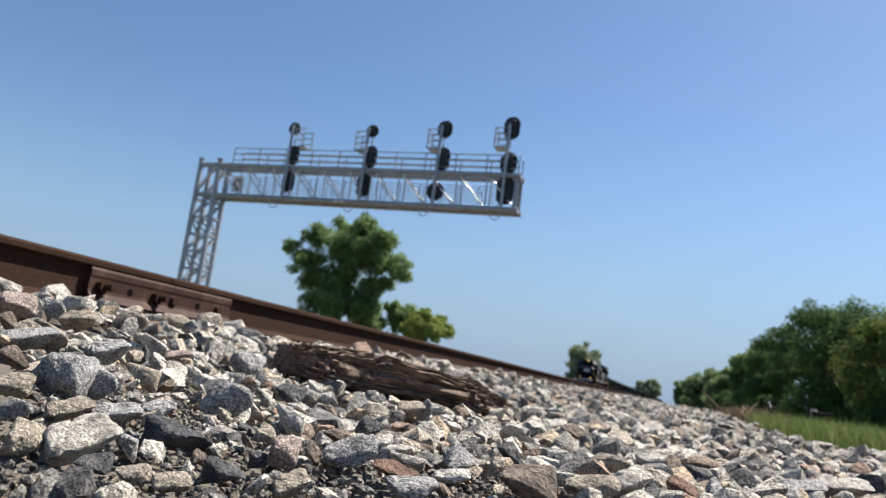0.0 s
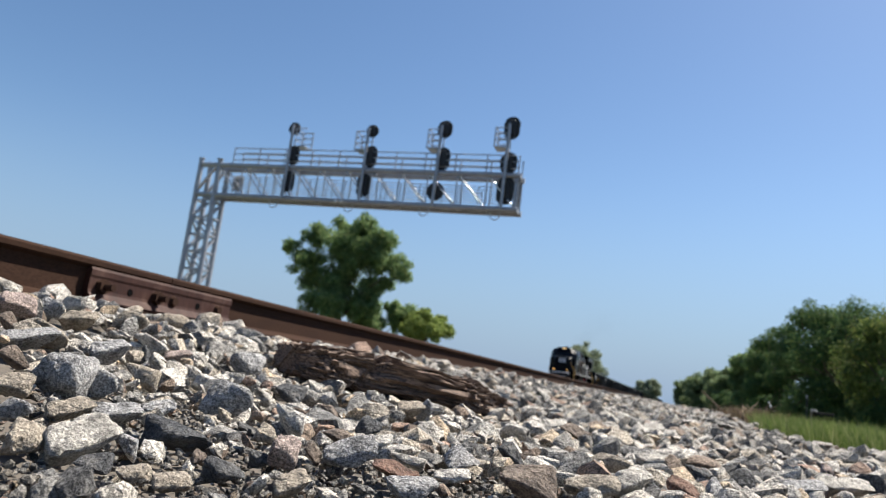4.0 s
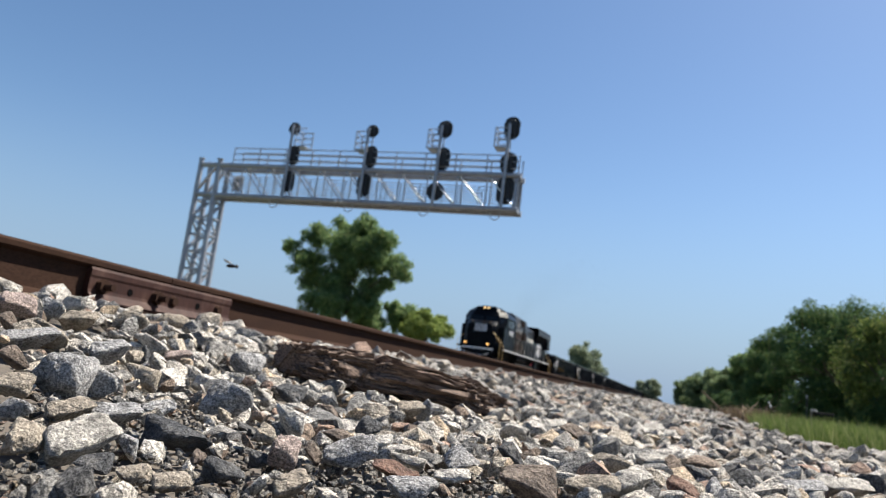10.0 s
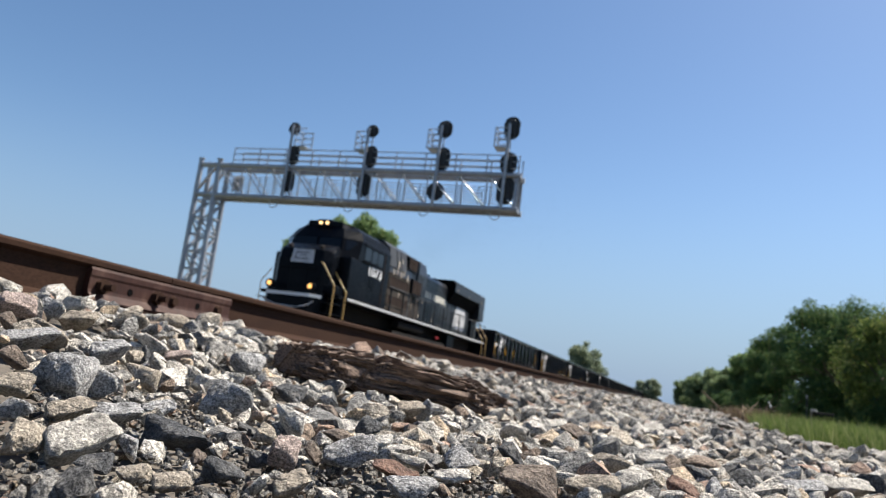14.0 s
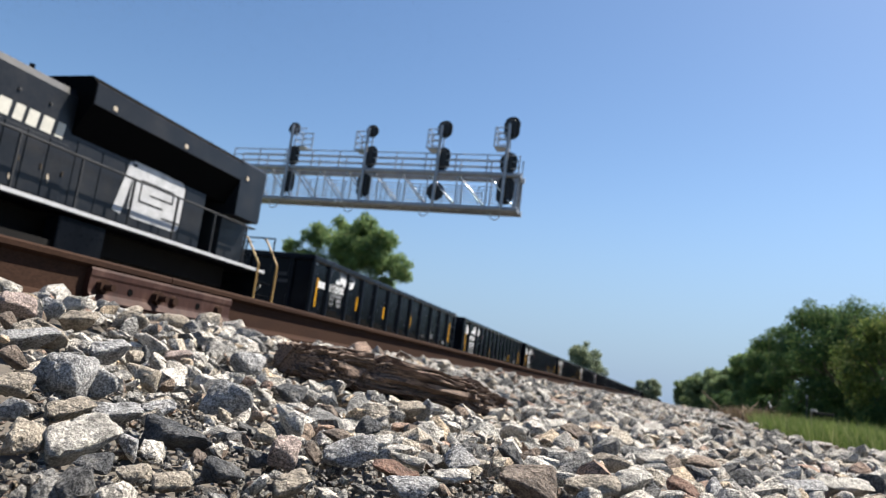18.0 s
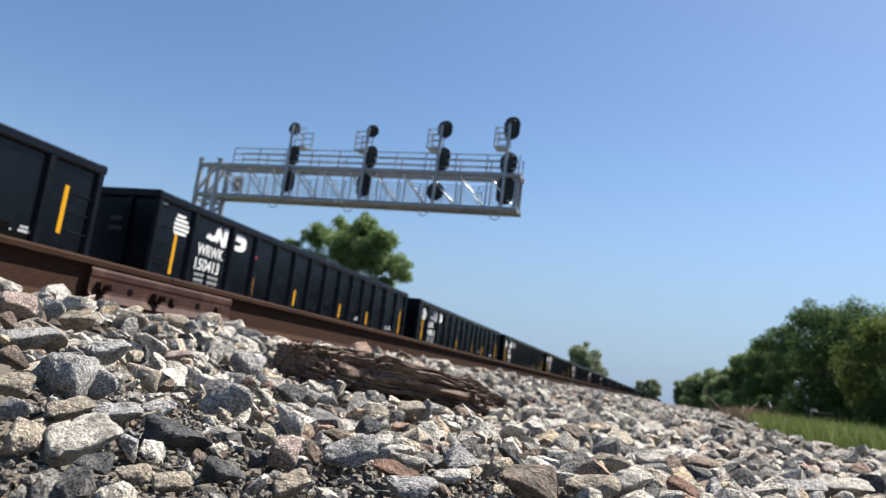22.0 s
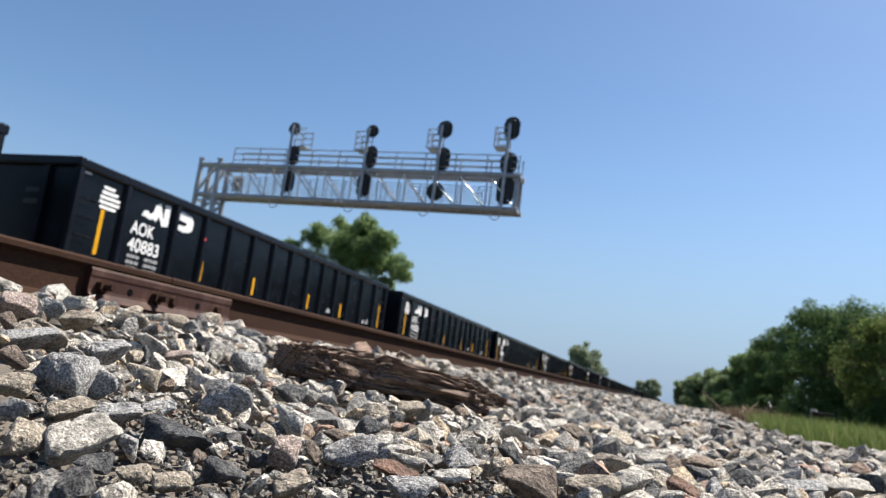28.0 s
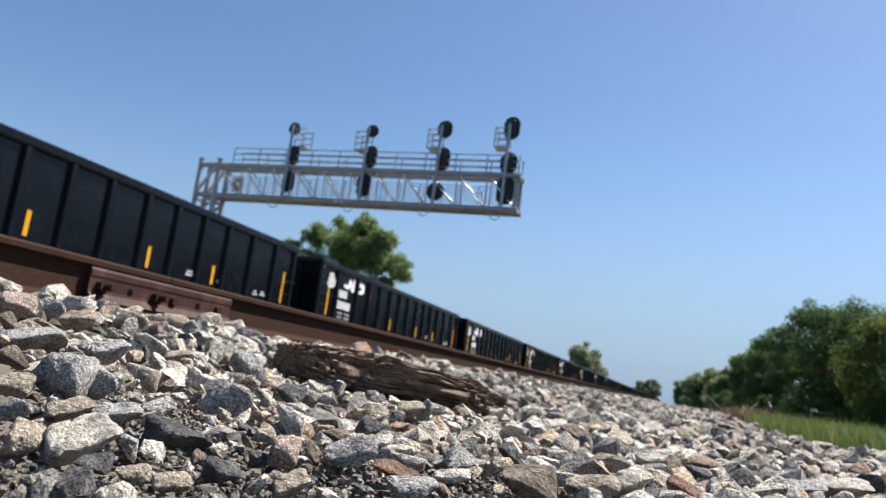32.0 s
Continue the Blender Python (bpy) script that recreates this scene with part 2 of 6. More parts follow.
M_LEAFH = leaf_mat("leaf_hazed_green", (0.115, 0.170, 0.085), (0.195, 0.260, 0.125), (0.255, 0.295, 0.145), 0.5)
M_LEAFW = leaf_mat("leaf_yellowing", (0.060, 0.100, 0.030), (0.115, 0.160, 0.046), (0.200, 0.215, 0.066))
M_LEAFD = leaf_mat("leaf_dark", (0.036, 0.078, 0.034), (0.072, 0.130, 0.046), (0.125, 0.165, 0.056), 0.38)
M_GRASS = leaf_mat("grass_green", (0.06119, 0.09979, 0.02388), (0.1066, 0.1503, 0.04094), (0.2203, 0.229, 0.1066))
M_STRAW = leaf_mat("dead_stalks", (0.04, 0.0288, 0.0192), (0.088, 0.064, 0.04), (0.192, 0.152, 0.096))
M_POST = mat("grey_weathered_paint", (0.22, 0.23, 0.25), 0.7, vary=0.2)
M_VOID = mat("matt_black", (0.0022, 0.0022, 0.0024), 0.9, vary=0.3, fine=40, bump=0.1, spec=0.05)
M_SOOT = mat("soot", (0.09, 0.078, 0.068), 0.95, vary=0.2, bump=0, spec=0.1)
M_FLY = mat("fly_body", (0.015, 0.013, 0.012), 0.45, vary=0.2, fine=900, bump=0.1)
M_WING = mat("fly_wing", (0.45, 0.45, 0.45), 0.3, vary=0.1, bump=0)


# ---- building helpers ----
def mesh_of(name, bm, material, smooth=False):
    """smooth: True, or the angle in degrees above which an edge stays sharp."""
    me = bpy.data.meshes.new(name)
    bm.to_mesh(me)
    bm.free()
    me.materials.append(material)
    if smooth:
        me.polygons.foreach_set("use_smooth", [True] * len(me.polygons))
        if smooth is not True:
            me.set_sharp_from_angle(angle=radians(smooth))
    return me


def part(name, bm, material, parent, label="", smooth=False):
    ob = new(name, mesh_of(name, bm, material, smooth))
    ob.parent = parent
    if label:
        tagged(ob, label)
    return ob


def put(name, me, parent, m=None, label=""):
    """One more object on a mesh that exists."""
    ob = new(name, me)
    ob.parent = parent
    if m is not None:
        ob.matrix_basis = m
    if label:
        tagged(ob, label)
    return ob


def thing(name, label, category, group="", kind="", m=None):
    ob = new(name)
    if m is not None:
        ob.matrix_basis = m
    return tagged(ob, label, category, group, kind)


def box(bm, x0, x1, y0, y1, z0, z1, bevel=0.0):
    r = bmesh.ops.create_cube(bm, size=1.0)
    bmesh.ops.transform(bm, matrix=Matrix.Translation(((x0 + x1) / 2, (y0 + y1) / 2, (z0 + z1) / 2)) @ Matrix.Diagonal((x1 - x0, y1 - y0, z1 - z0, 1)), verts=r["verts"])
    if bevel:
        edges = list({e for v in r["verts"] for e in v.link_edges})
        bmesh.ops.bevel(bm, geom=edges, offset=bevel, segments=1, affect="EDGES")


def rod(bm, a, b, r, n=8, r2=None):
    a, b = Vector(a), Vector(b)
    d = b - a
    m = Matrix.Translation((a + b) / 2) @ d.to_track_quat("Z", "Y").to_matrix().to_4x4()
    bmesh.ops.create_cone(bm, cap_ends=True, segments=n, radius1=r, radius2=r if r2 is None else r2, depth=d.length, matrix=m)


def beam(bm, a, b, w, h=None):
    """A square bar from a to b."""
    a, b = Vector(a), Vector(b)
    d = b - a
    m = Matrix.Translation((a + b) / 2) @ d.to_track_quat("Z", "Y").to_matrix().to_4x4() @ Matrix.Diagonal((w, h or w, d.length, 1))
    bmesh.ops.create_cube(bm, size=1.0, matrix=m)


def prism(bm, profile, y0, y1, axis="y"):
    """A closed profile of (u, z) pulled along y (u is x), or along x (u is y)."""
    f = (lambda u, z, s: (u, s, z)) if axis == "y" else (lambda u, z, s: (s, u, z))
    a = [bm.verts.new(f(u, z, y0)) for u, z in profile]
    b = [bm.verts.new(f(u, z, y1)) for u, z in profile]
    n = len(profile)
    bm.faces.new(a), bm.faces.new(b[::-1])
    for i in range(n):
        bm.faces.new((a[i], b[i], b[(i + 1) % n], a[(i + 1) % n]))
    bmesh.ops.recalc_face_normals(bm, faces=bm.faces)


def slab(bm, plan, z0, z1):
    """A plan outline of (x, y) raised from z0 to z1."""
    a = [bm.verts.new((x, y, z0)) for x, y in plan]
    b = [bm.verts.new((x, y, z1)) for x, y in plan]
    n = len(plan)
    bm.faces.new(a[::-1]), bm.faces.new(b)
    for i in range(n):
        bm.faces.new((a[i], a[(i + 1) % n], b[(i + 1) % n], b[i]))
    bmesh.ops.recalc_face_normals(bm, faces=bm.faces)


def pipe(bm, points, r, n=6):
    for a, b in zip(points, points[1:]):
        rod(bm, a, b, r, n)


def sign_text(name, words, size, parent, material, y, z, x, width=None, label=""):
    """Painted letters on a side that faces +x, reading along +y; y, z: lower left corner."""
    cu = bpy.data.curves.new(name, "FONT")
    cu.body, cu.size, cu.extrude, cu.offset = words, size / 0.70, 0.002, size * 0.022
    tmp = bpy.data.objects.new(name, cu)
    scene.collection.objects.link(tmp)
    bpy.context.view_layer.update()
    me = bpy.data.meshes.new_from_object(tmp.evaluated_get(bpy.context.evaluated_depsgraph_get()))
    bpy.data.objects.remove(tmp)
    bpy.data.curves.remove(cu)
    co = np.empty(len(me.vertices) * 3, np.float32)
    me.vertices.foreach_get("co", co)
    co = co.reshape(-1, 3)
    co[:, 0] -= co[:, 0].min()
    k = width / co[:, 0].max() if width else 1.0
    out = np.stack((co[:, 2] + x, co[:, 0] * k + y, co[:, 1] + z), 1)
    me.vertices.foreach_set("co", out.astype(np.float32).ravel())
    me.materials.clear()
    me.materials.append(material)
    ob = new(name, me)
    ob.parent = parent
    if label:
        tagged(ob, label)
    return ob


def plate(bm, pts, x, t=0.004):
    """A thin painted shape on a side facing +x: pts of (y, z)."""
    a = [bm.verts.new((x, y, z)) for y, z in pts]
    b = [bm.verts.new((x + t, y, z)) for y, z in pts]
    bm.faces.new(b)
    n = len(pts)
    for i in range(n):
        bm.faces.new((a[i], a[(i + 1) % n], b[(i + 1) % n], b[i]))
    bmesh.ops.recalc_face_normals(bm, faces=bm.faces)


def quick_mesh(name, verts, faces, material, smooth=False):
    """A mesh from arrays in which all faces have the same number of corners."""
    me = bpy.data.meshes.new(name)
    k = faces.shape[1]
    me.vertices.add(len(verts))
    me.vertices.foreach_set("co", np.ascontiguousarray(verts, np.float32).ravel())
    me.loops.add(faces.size)
    me.loops.foreach_set("vertex_index", np.ascontiguousarray(faces, np.int32).ravel())
    me.polygons.add(len(faces))
    me.polygons.foreach_set("loop_start", np.arange(0, faces.size, k, dtype=np.int32))
    me.materials.append(material)
    me.update(calc_edges=True)
    me.polygons.foreach_set("use_smooth", [bool(smooth)] * len(faces))
    if smooth and smooth is not True:
        me.set_sharp_from_angle(angle=radians(smooth))
    return me


rng = np.random.default_rng(7)

# ---- ground ----
RAIL_X = -2.105


def toe_x(y):
    """The foot of the ballast shoulder: spilled wide near the camera, drawn in beyond, then widening."""
    return np.interp(y, [-5, 4.6, 5.7, 7.7, 11, 20, 40, 70, 900], [1.35, 1.30, 0.86, 0.80, 1.02, 1.62, 2.8, 3.4, 3.4]) + 0.05 * np.sin(y * 2.3)


def bed_z(x, y):
    """Height of the ballast surface."""
    x, y = np.asarray(x, float), np.asarray(y, float)
    z = np.interp(x, [-40, -30, -27, -3.2, -2.3, -1.95, -1.6, -1.3, -1.0, -0.62, -0.35, 1.0, 3.0, 30], [-0.6, -0.55, -0.20, -0.20, -0.205, -0.206, -0.218, -0.248, -0.312, -0.382, -0.408, -0.425, -0.46, -0.5])
    return z + 0.008 * np.sin(x * 5.1 + y * 2.3) + 0.007 * np.sin(y * 6.7 - x * 3.3)


def ground_sheet():
    xs = np.concatenate((np.linspace(-2500, -45, 9), np.linspace(-40, -4, 19), np.linspace(-3.8, 4, 53), np.linspace(5, 40, 15), np.linspace(60, 2500, 9)))
    ys = np.concatenate((np.linspace(-1500, -40, 7), np.linspace(-30, -2, 15), np.linspace(-1.8, 8, 60), np.linspace(8.6, 60, 60), np.linspace(70, 400, 30), np.linspace(500, 4000, 9)))
    gx, gy = np.meshgrid(xs, ys)
    v = np.stack((gx, gy, bed_z(gx, gy) - 0.06), -1).reshape(-1, 3)
    w = len(xs)
    i = (np.arange(len(ys) - 1)[:, None] * w + np.arange(w - 1)).ravel()
    ob = new("ground", quick_mesh("ground", v, np.stack((i, i + 1, i + w + 1, i + w), 1), M_EARTH, True))
    return tagged(ob, "flat dry grassy ground reaching to the horizon", "ground", kind="structure")


ground_sheet()


def trackbed():
    ys = np.concatenate((np.linspace(-110, -4, 30), np.linspace(-2, 8, 50), np.linspace(8.6, 60, 60), np.linspace(70, 900, 50)))
    us = np.concatenate((np.linspace(0, 0.83, 22), np.linspace(0.84, 1, 26)))
    gy, gu = np.meshgrid(ys, us, indexing="ij")
    gx = -28.5 + gu * (toe_x(gy) + 28.5)
    v = np.stack((gx, gy, bed_z(gx, gy) - 0.03), -1).reshape(-1, 3)
    w = len(us)
    i = (np.arange(len(ys) - 1)[:, None] * w + np.arange(w - 1)).ravel()
    return tagged(new("trackbed", quick_mesh("trackbed", v, np.stack((i, i + 1, i + w + 1, i + w), 1), M_GRAVEL, True)), "grey gravel trackbed under the rails", "trackbed", kind="structure")


trackbed()


def ico(sub):
    bm = bmesh.new()
    bmesh.ops.create_icosphere(bm, subdivisions=sub, radius=1.0)
    bm.verts.ensure_lookup_table()
    v = np.array([w.co[:] for w in bm.verts])
    f = np.array([[w.index for w in q.verts] for q in bm.faces])
    bm.free()
    return v, f


def rock_shape(sub, r, low=0.45, high=0.85, edge=11.0):
    """A broken stone of unit size: planes met softly (edge: how crisply), lumps, chips and a rough skin."""
    v, f = ico(sub)
    k = r.integers(8, 13)
    p = r.normal(size=(k, 3))
    p /= np.linalg.norm(p, axis=1)[:, None]
    d = r.uniform(low, high, k)
    near_to = np.maximum(v @ p.T, 0.0) / d
    rad = 1.0 / np.maximum((near_to ** edge).sum(1), 0.6 ** edge) ** (1.0 / edge)
    off = Vector(r.uniform(-50, 50, 3).tolist())
    lump = np.array([noise.fractal(Vector(c.tolist()) * 1.5 + off, 0.9, 2.1, 3) for c in v])
    skin = np.array([noise.fractal(Vector(c.tolist()) * 5.5 + off, 0.7, 2.2, 3) for c in v]) if sub > 2 else 0.0
    v = v * (rad * (1 + 0.13 * lump + 0.032 * skin))[:, None]
    v = v * np.array([1.0, r.uniform(0.65, 0.95), r.uniform(0.45, 0.75)])
    return v / (np.abs(v).max() + 1e-9), f


ROCKS = {s: [rock_shape(s, rng, edge=(14.0, 9.5, 9.0, 9.0)[s - 1]) for _ in range(16)] for s in (1, 2, 3, 4)}
ROUNDED = [rock_shape(4, rng, 0.55, 0.95, 8.0) for _ in range(12)]


def turn_matrices(n, r, tilt=0.38):
    yaw = r.uniform(0, 2 * np.pi, n)
    a, b = r.normal(0, tilt, n), r.normal(0, tilt, n)
    z, o = np.zeros(n), np.ones(n)
    rz = np.array([[np.cos(yaw), -np.sin(yaw), z], [np.sin(yaw), np.cos(yaw), z], [z, z, o]]).transpose(2, 0, 1)
    rx = np.array([[o, z, z], [z, np.cos(a), -np.sin(a)], [z, np.sin(a), np.cos(a)]]).transpose(2, 0, 1)
    ry = np.array([[np.cos(b), z, np.sin(b)], [z, o, z], [-np.sin(b), z, np.cos(b)]]).transpose(2, 0, 1)
    return rx @ ry @ rz


def scatter(name, place, size, sub, r, material):
    """Many stones in one mesh."""
    vs, fs, base = [], [], 0
    kind = r.integers(0, 16, len(place))
    for k in range(16):
        sel = np.where(kind == k)[0]
        if not len(sel):
            continue
        v, f = ROCKS[sub][k]
        t = turn_matrices(len(sel), r)
        w = np.einsum("nij,vj->nvi", t, v) * size[sel][:, None, None] + place[sel][:, None, :]
        vs.append(w.reshape(-1, 3))
        fs.append((f[None] + (np.arange(len(sel)) * len(v))[:, None, None] + base).reshape(-1, 3))
        base += len(sel) * len(v)
    return quick_mesh(name, np.concatenate(vs), np.concatenate(fs), material, 36 if sub > 1 else False)


def stone_field(x0, x1, y0, y1, step, r, left=None):
    nx, ny = int((x1 - x0) / step), int((y1 - y0) / step)
    gx, gy = np.meshgrid(np.linspace(x0, x1, nx), np.linspace(y0, y1, ny))
    gx = (gx + r.uniform(-0.5, 0.5, gx.shape) * step).ravel()
    gy = (gy + r.uniform(-0.5, 0.5, gy.shape) * step).ravel()
    keep = (gx < toe_x(gy) + r.normal(0, 0.12, len(gx)))
    return gx[keep], gy[keep]


# ---- track ----
RAIL = ((-0.076, 0.0), (0.076, 0.0), (0.076, 0.011), (0.030, 0.025), (0.0095, 0.038), (0.0088, 0.125), (0.012, 0.145), (0.0365, 0.159), (0.0375, 0.176), (0.030, 0.184), (0.012, 0.186), (-0.012, 0.186), (-0.030, 0.184), (-0.0375, 0.176), (-0.0365, 0.159), (-0.012, 0.145), (-0.0088, 0.125), (-0.0095, 0.038), (-0.030, 0.025), (-0.076, 0.011))
JOINT_Y = 2.157


def rail(x, y0, y1, label):
    bm = bmesh.new()
    prism(bm, [(x + u, z - 0.186) for u, z in RAIL], y0, y1)
    ob = tagged(new("rail", mesh_of("rail", bm, M_RUST)), label, "rail", "track rails")
    bm = bmesh.new()
    box(bm, x - 0.011, x + 0.011, y0, y1, -0.001, 0.0015)
    part("tread", bm, M_RAILTOP, ob, "worn band on the rail head")
    return ob


near = rail(RAIL_X, -14.0, JOINT_Y + 0.455, "rusty brown steel rail with a bolted joint, on ballast")
rail(RAIL_X, JOINT_Y + 0.460, 900, "rusty brown steel rail running away over ballast")
for x in (RAIL_X - 1.505,):
    rail(x, -14, 900, "rusty steel rail of the near track")
TRACK_X = -12.63
for s in (-0.7525, 0.7525):
    rail(TRACK_X + s, -110, 900, "steel rail under the passing train")


def joint_bar():
    bm = bmesh.new()
    prof = [(0.012, 0.026), (0.060, 0.018), (0.066, 0.029), (0.050, 0.044), (0.038, 0.058), (0.0355, 0.070), (0.0355, 0.112), (0.039, 0.122), (0.039, 0.142), (0.034, 0.152), (0.012, 0.142)]
    prism(bm, [(RAIL_X + u, z - 0.186) for u, z in prof], JOINT_Y, JOINT_Y + 0.914)
    bar = part("joint_bar", bm, M_RUSTBAR, near, "reddish rusted steel joint bar with six bolt holes")
    z = -0.186 + 0.084
    for i, (f, kind) in enumerate(((0.065, "nut"), (0.24, "hole"), (0.405, "nut"), (0.53, "head"), (0.72, "hole"), (0.885, "head"))):
        y = JOINT_Y + 0.914 * f
        bm = bmesh.new()
        x = RAIL_X + 0.0355
        if kind == "nut":
            rod(bm, (x, y, z), (x + 0.026, y, z), 0.029, 6)
            rod(bm, (x + 0.02, y, z), (x + 0.062, y, z), 0.0135, 10)
            part("bolt", bm, M_RUST, bar, "rusty bolt end with hexagonal nut")
        elif kind == "head":
            rod(bm, (x, y, z), (x + 0.016, y, z), 0.026, 12, 0.018)
            part("bolt", bm, M_RUST, bar, "rusty domed bolt head")
        else:
            rod(bm, (x - 0.002, y, z), (x + 0.0015, y, z), 0.015, 12)
            part("bolt_hole", bm, M_VOID, bar, "empty dark bolt hole")


joint_bar()
# sleepers, nearly buried
bm = bmesh.new()
box(bm, -1.3, 1.3, -0.11, 0.11, -0.18, 0, 0.012)
tie = mesh_of("sleeper", bm, M_TIE)
for tx in (RAIL_X - 0.7525, TRACK_X):
    ties = tagged(new("sleepers"), "dark creosoted wooden sleepers buried in ballast", "sleepers", kind="structure")
    for i in range(90):
        put("sleeper", tie, ties, pose(tx, -12 + i * 0.5, -0.27 if tx > -5 else -0.20))


# ---- signal bridge ----
GY0, GY1 = 35.5, 36.42
CX0, CX1 = -27.64, -26.34
BZ0, BZ1 = 8.44, 10.26
BEND = -8.25


def gantry():
    g = thing("signal_bridge", "galvanised steel cantilever signal bridge with lattice column over the tracks", "signal bridge")
    for x in (CX0, CX1):
        for y in (GY0, GY1):
            bm = bmesh.new()
            rod(bm, (x, y, -0.25), (x, y, 10.62), 0.15, 16)
            rod(bm, (x, y, 10.60), (x, y, 10.66), 0.19, 16)
            part("column_leg", bm, M_GALV, g, smooth=40)
    n = 8
    zs = [-0.1 + i * (8.2 / n) for i in range(n + 1)]
    for i in range(n):
        for a, b in (((CX0, GY0), (CX1, GY0)), ((CX0, GY1), (CX1, GY1)), ((CX0, GY0), (CX0, GY1)), ((CX1, GY0), (CX1, GY1))):
            bm = bmesh.new()
            beam(bm, (*a, zs[i + 1]), (*b, zs[i + 1]), 0.10)
            p, q = (a, b) if i % 2 else (b, a)
            beam(bm, (*p, zs[i]), (*q, zs[i + 1]), 0.09)
            part("lattice_brace", bm, M_GALV, g)
    for y in (GY0, GY1):
        for z in (BZ0, BZ1):
            bm = bmesh.new()
            rod(bm, (CX0, y, z), (BEND + 0.12, y, z), 0.15, 16)
            part("chord", bm, M_GALV, g, smooth=40)
    k = 11
    xs = [CX1 + (BEND - CX1) * i / k for i in range(k + 1)]
    for i in range(k):
        for y in (GY0, GY1):
            bm = bmesh.new()
            rod(bm, (xs[i], y, BZ1), (xs[i + 1], y, BZ0), 0.045, 12)
            part("diagonal", bm, M_BRIGHTGALV, g, smooth=40)
            bm = bmesh.new()
            rod(bm, (xs[i + 1], y, BZ0), (xs[i + 1], y, BZ1), 0.04, 8)
            part("upright", bm, M_GALV, g)
        for z in (BZ0, BZ1):
            bm = bmesh.new()
            beam(bm, (xs[i + 1], GY0, z), (xs[i + 1], GY1, z), 0.09)
            part("cross_member", bm, M_GALV, g)
        bm = bmesh.new()
        beam(bm, (xs[i], GY0, BZ0 + 0.02), (xs[i + 1], GY1, BZ0 + 0.02), 0.07)
        part("bottom_brace", bm, M_GALV, g)
    for y in (GY0, GY1):
        bm = bmesh.new()
        beam(bm, (BEND - 0.1, y, BZ0), (BEND - 0.1, y, BZ1), 0.12)
        part("end_post", bm, M_GALV, g)
    for a, b in (((CX1, GY0, 10.45), (CX0, GY0, 8.6)), ((CX1, GY1, 10.45), (CX0, GY1, 8.6))):
        bm = bmesh.new()
        rod(bm, a, b, 0.10, 12)
        part("diagonal", bm, M_BRIGHTGALV, g, smooth=40)
    # walkway and its railing inside the truss
    bm = bmesh.new()
    box(bm, CX1, BEND, GY0 + 0.1, GY1 - 0.1, BZ0 + 0.06, BZ0 + 0.10)
    part("walkway", bm, M_GALV, g, "galvanised grating walkway")
    for y in (GY0 + 0.14, GY1 - 0.14):
        for z in (BZ0 + 0.5, BZ0 + 0.85, BZ0 + 1.2):
            bm = bmesh.new()
            rod(bm, (CX1 + 0.3, y, z), (BEND, y, z), 0.024, 6)
            part("guard_rail", bm, M_GALV, g)
        for i in range(16):
            x = CX1 + 0.6 + i * 1.1
            bm = bmesh.new()
            rod(bm, (x, y, BZ0 + 0.15), (x, y, BZ0 + 1.2), 0.024, 6)
            part("guard_post", bm, M_GALV, g)
    # railing on the top chords
    for y in (GY0, GY1):
        for z in (10.62, 10.98, 11.34):
            bm = bmesh.new()
            rod(bm, (-25.45, y, z), (BEND - 0.2, y, z), 0.034, 6)
            part("handrail", bm, M_GALV, g)
        for i in range(11):
            x = -25.45 + i * (17.15 / 10)
            bm = bmesh.new()
            rod(bm, (x, y, BZ1), (x, y, 11.34), 0.036, 6)
            part("handrail_post", bm, M_GALV, g)
    # two white discs stand in for sun glints on the lower chord
    for x in (-18.35, -18.0):
        bm = bmesh.new()
        rod(bm, (x, GY0 - 0.13, BZ0 - 0.02), (x, GY0 - 0.20, BZ0), 0.12, 14, 0.09)
        part("round_fitting", bm, M_WHITE, g, "white disc for a sun glint on the chord")
    bm = bmesh.new()
    box(bm, CX1 + 0.25, CX1 + 1.0, GY1 + 0.1, GY1 + 0.5, 9.0, 10.0, 0.18)
    part("junction_box", bm, M_POST, g, "rounded grey junction box by the column")
    # cable loops under the chord
    for x in (-22.3, -17.6, -13.2, -9.3):
        bm = bmesh.new()
        pts = [(x + 0.27 * math.cos(a), GY0, BZ0 - 0.30 + 0.27 * math.sin(a)) for a in [i * math.pi / 10 for i in range(21)]]
        pipe(bm, pts, 0.028, 6)
        part("cable_loop", bm, M_GREYW, g, "thin pale cable loop")


gantry()


def oval(bm, x, y, z, w, h, depth=0.05, n=20):
    """An upright plate with round ends, facing along y."""
    pts = []
    r, s = w / 2, max(0.0, h / 2 - w / 2)
    for i in range(n):
        a = 2 * math.pi * i / n
        pts.append((x + r * math.cos(a), z + r * math.sin(a) + (s if math.sin(a) >= 0 else -s)))
    prism(bm, pts, y, y + depth)


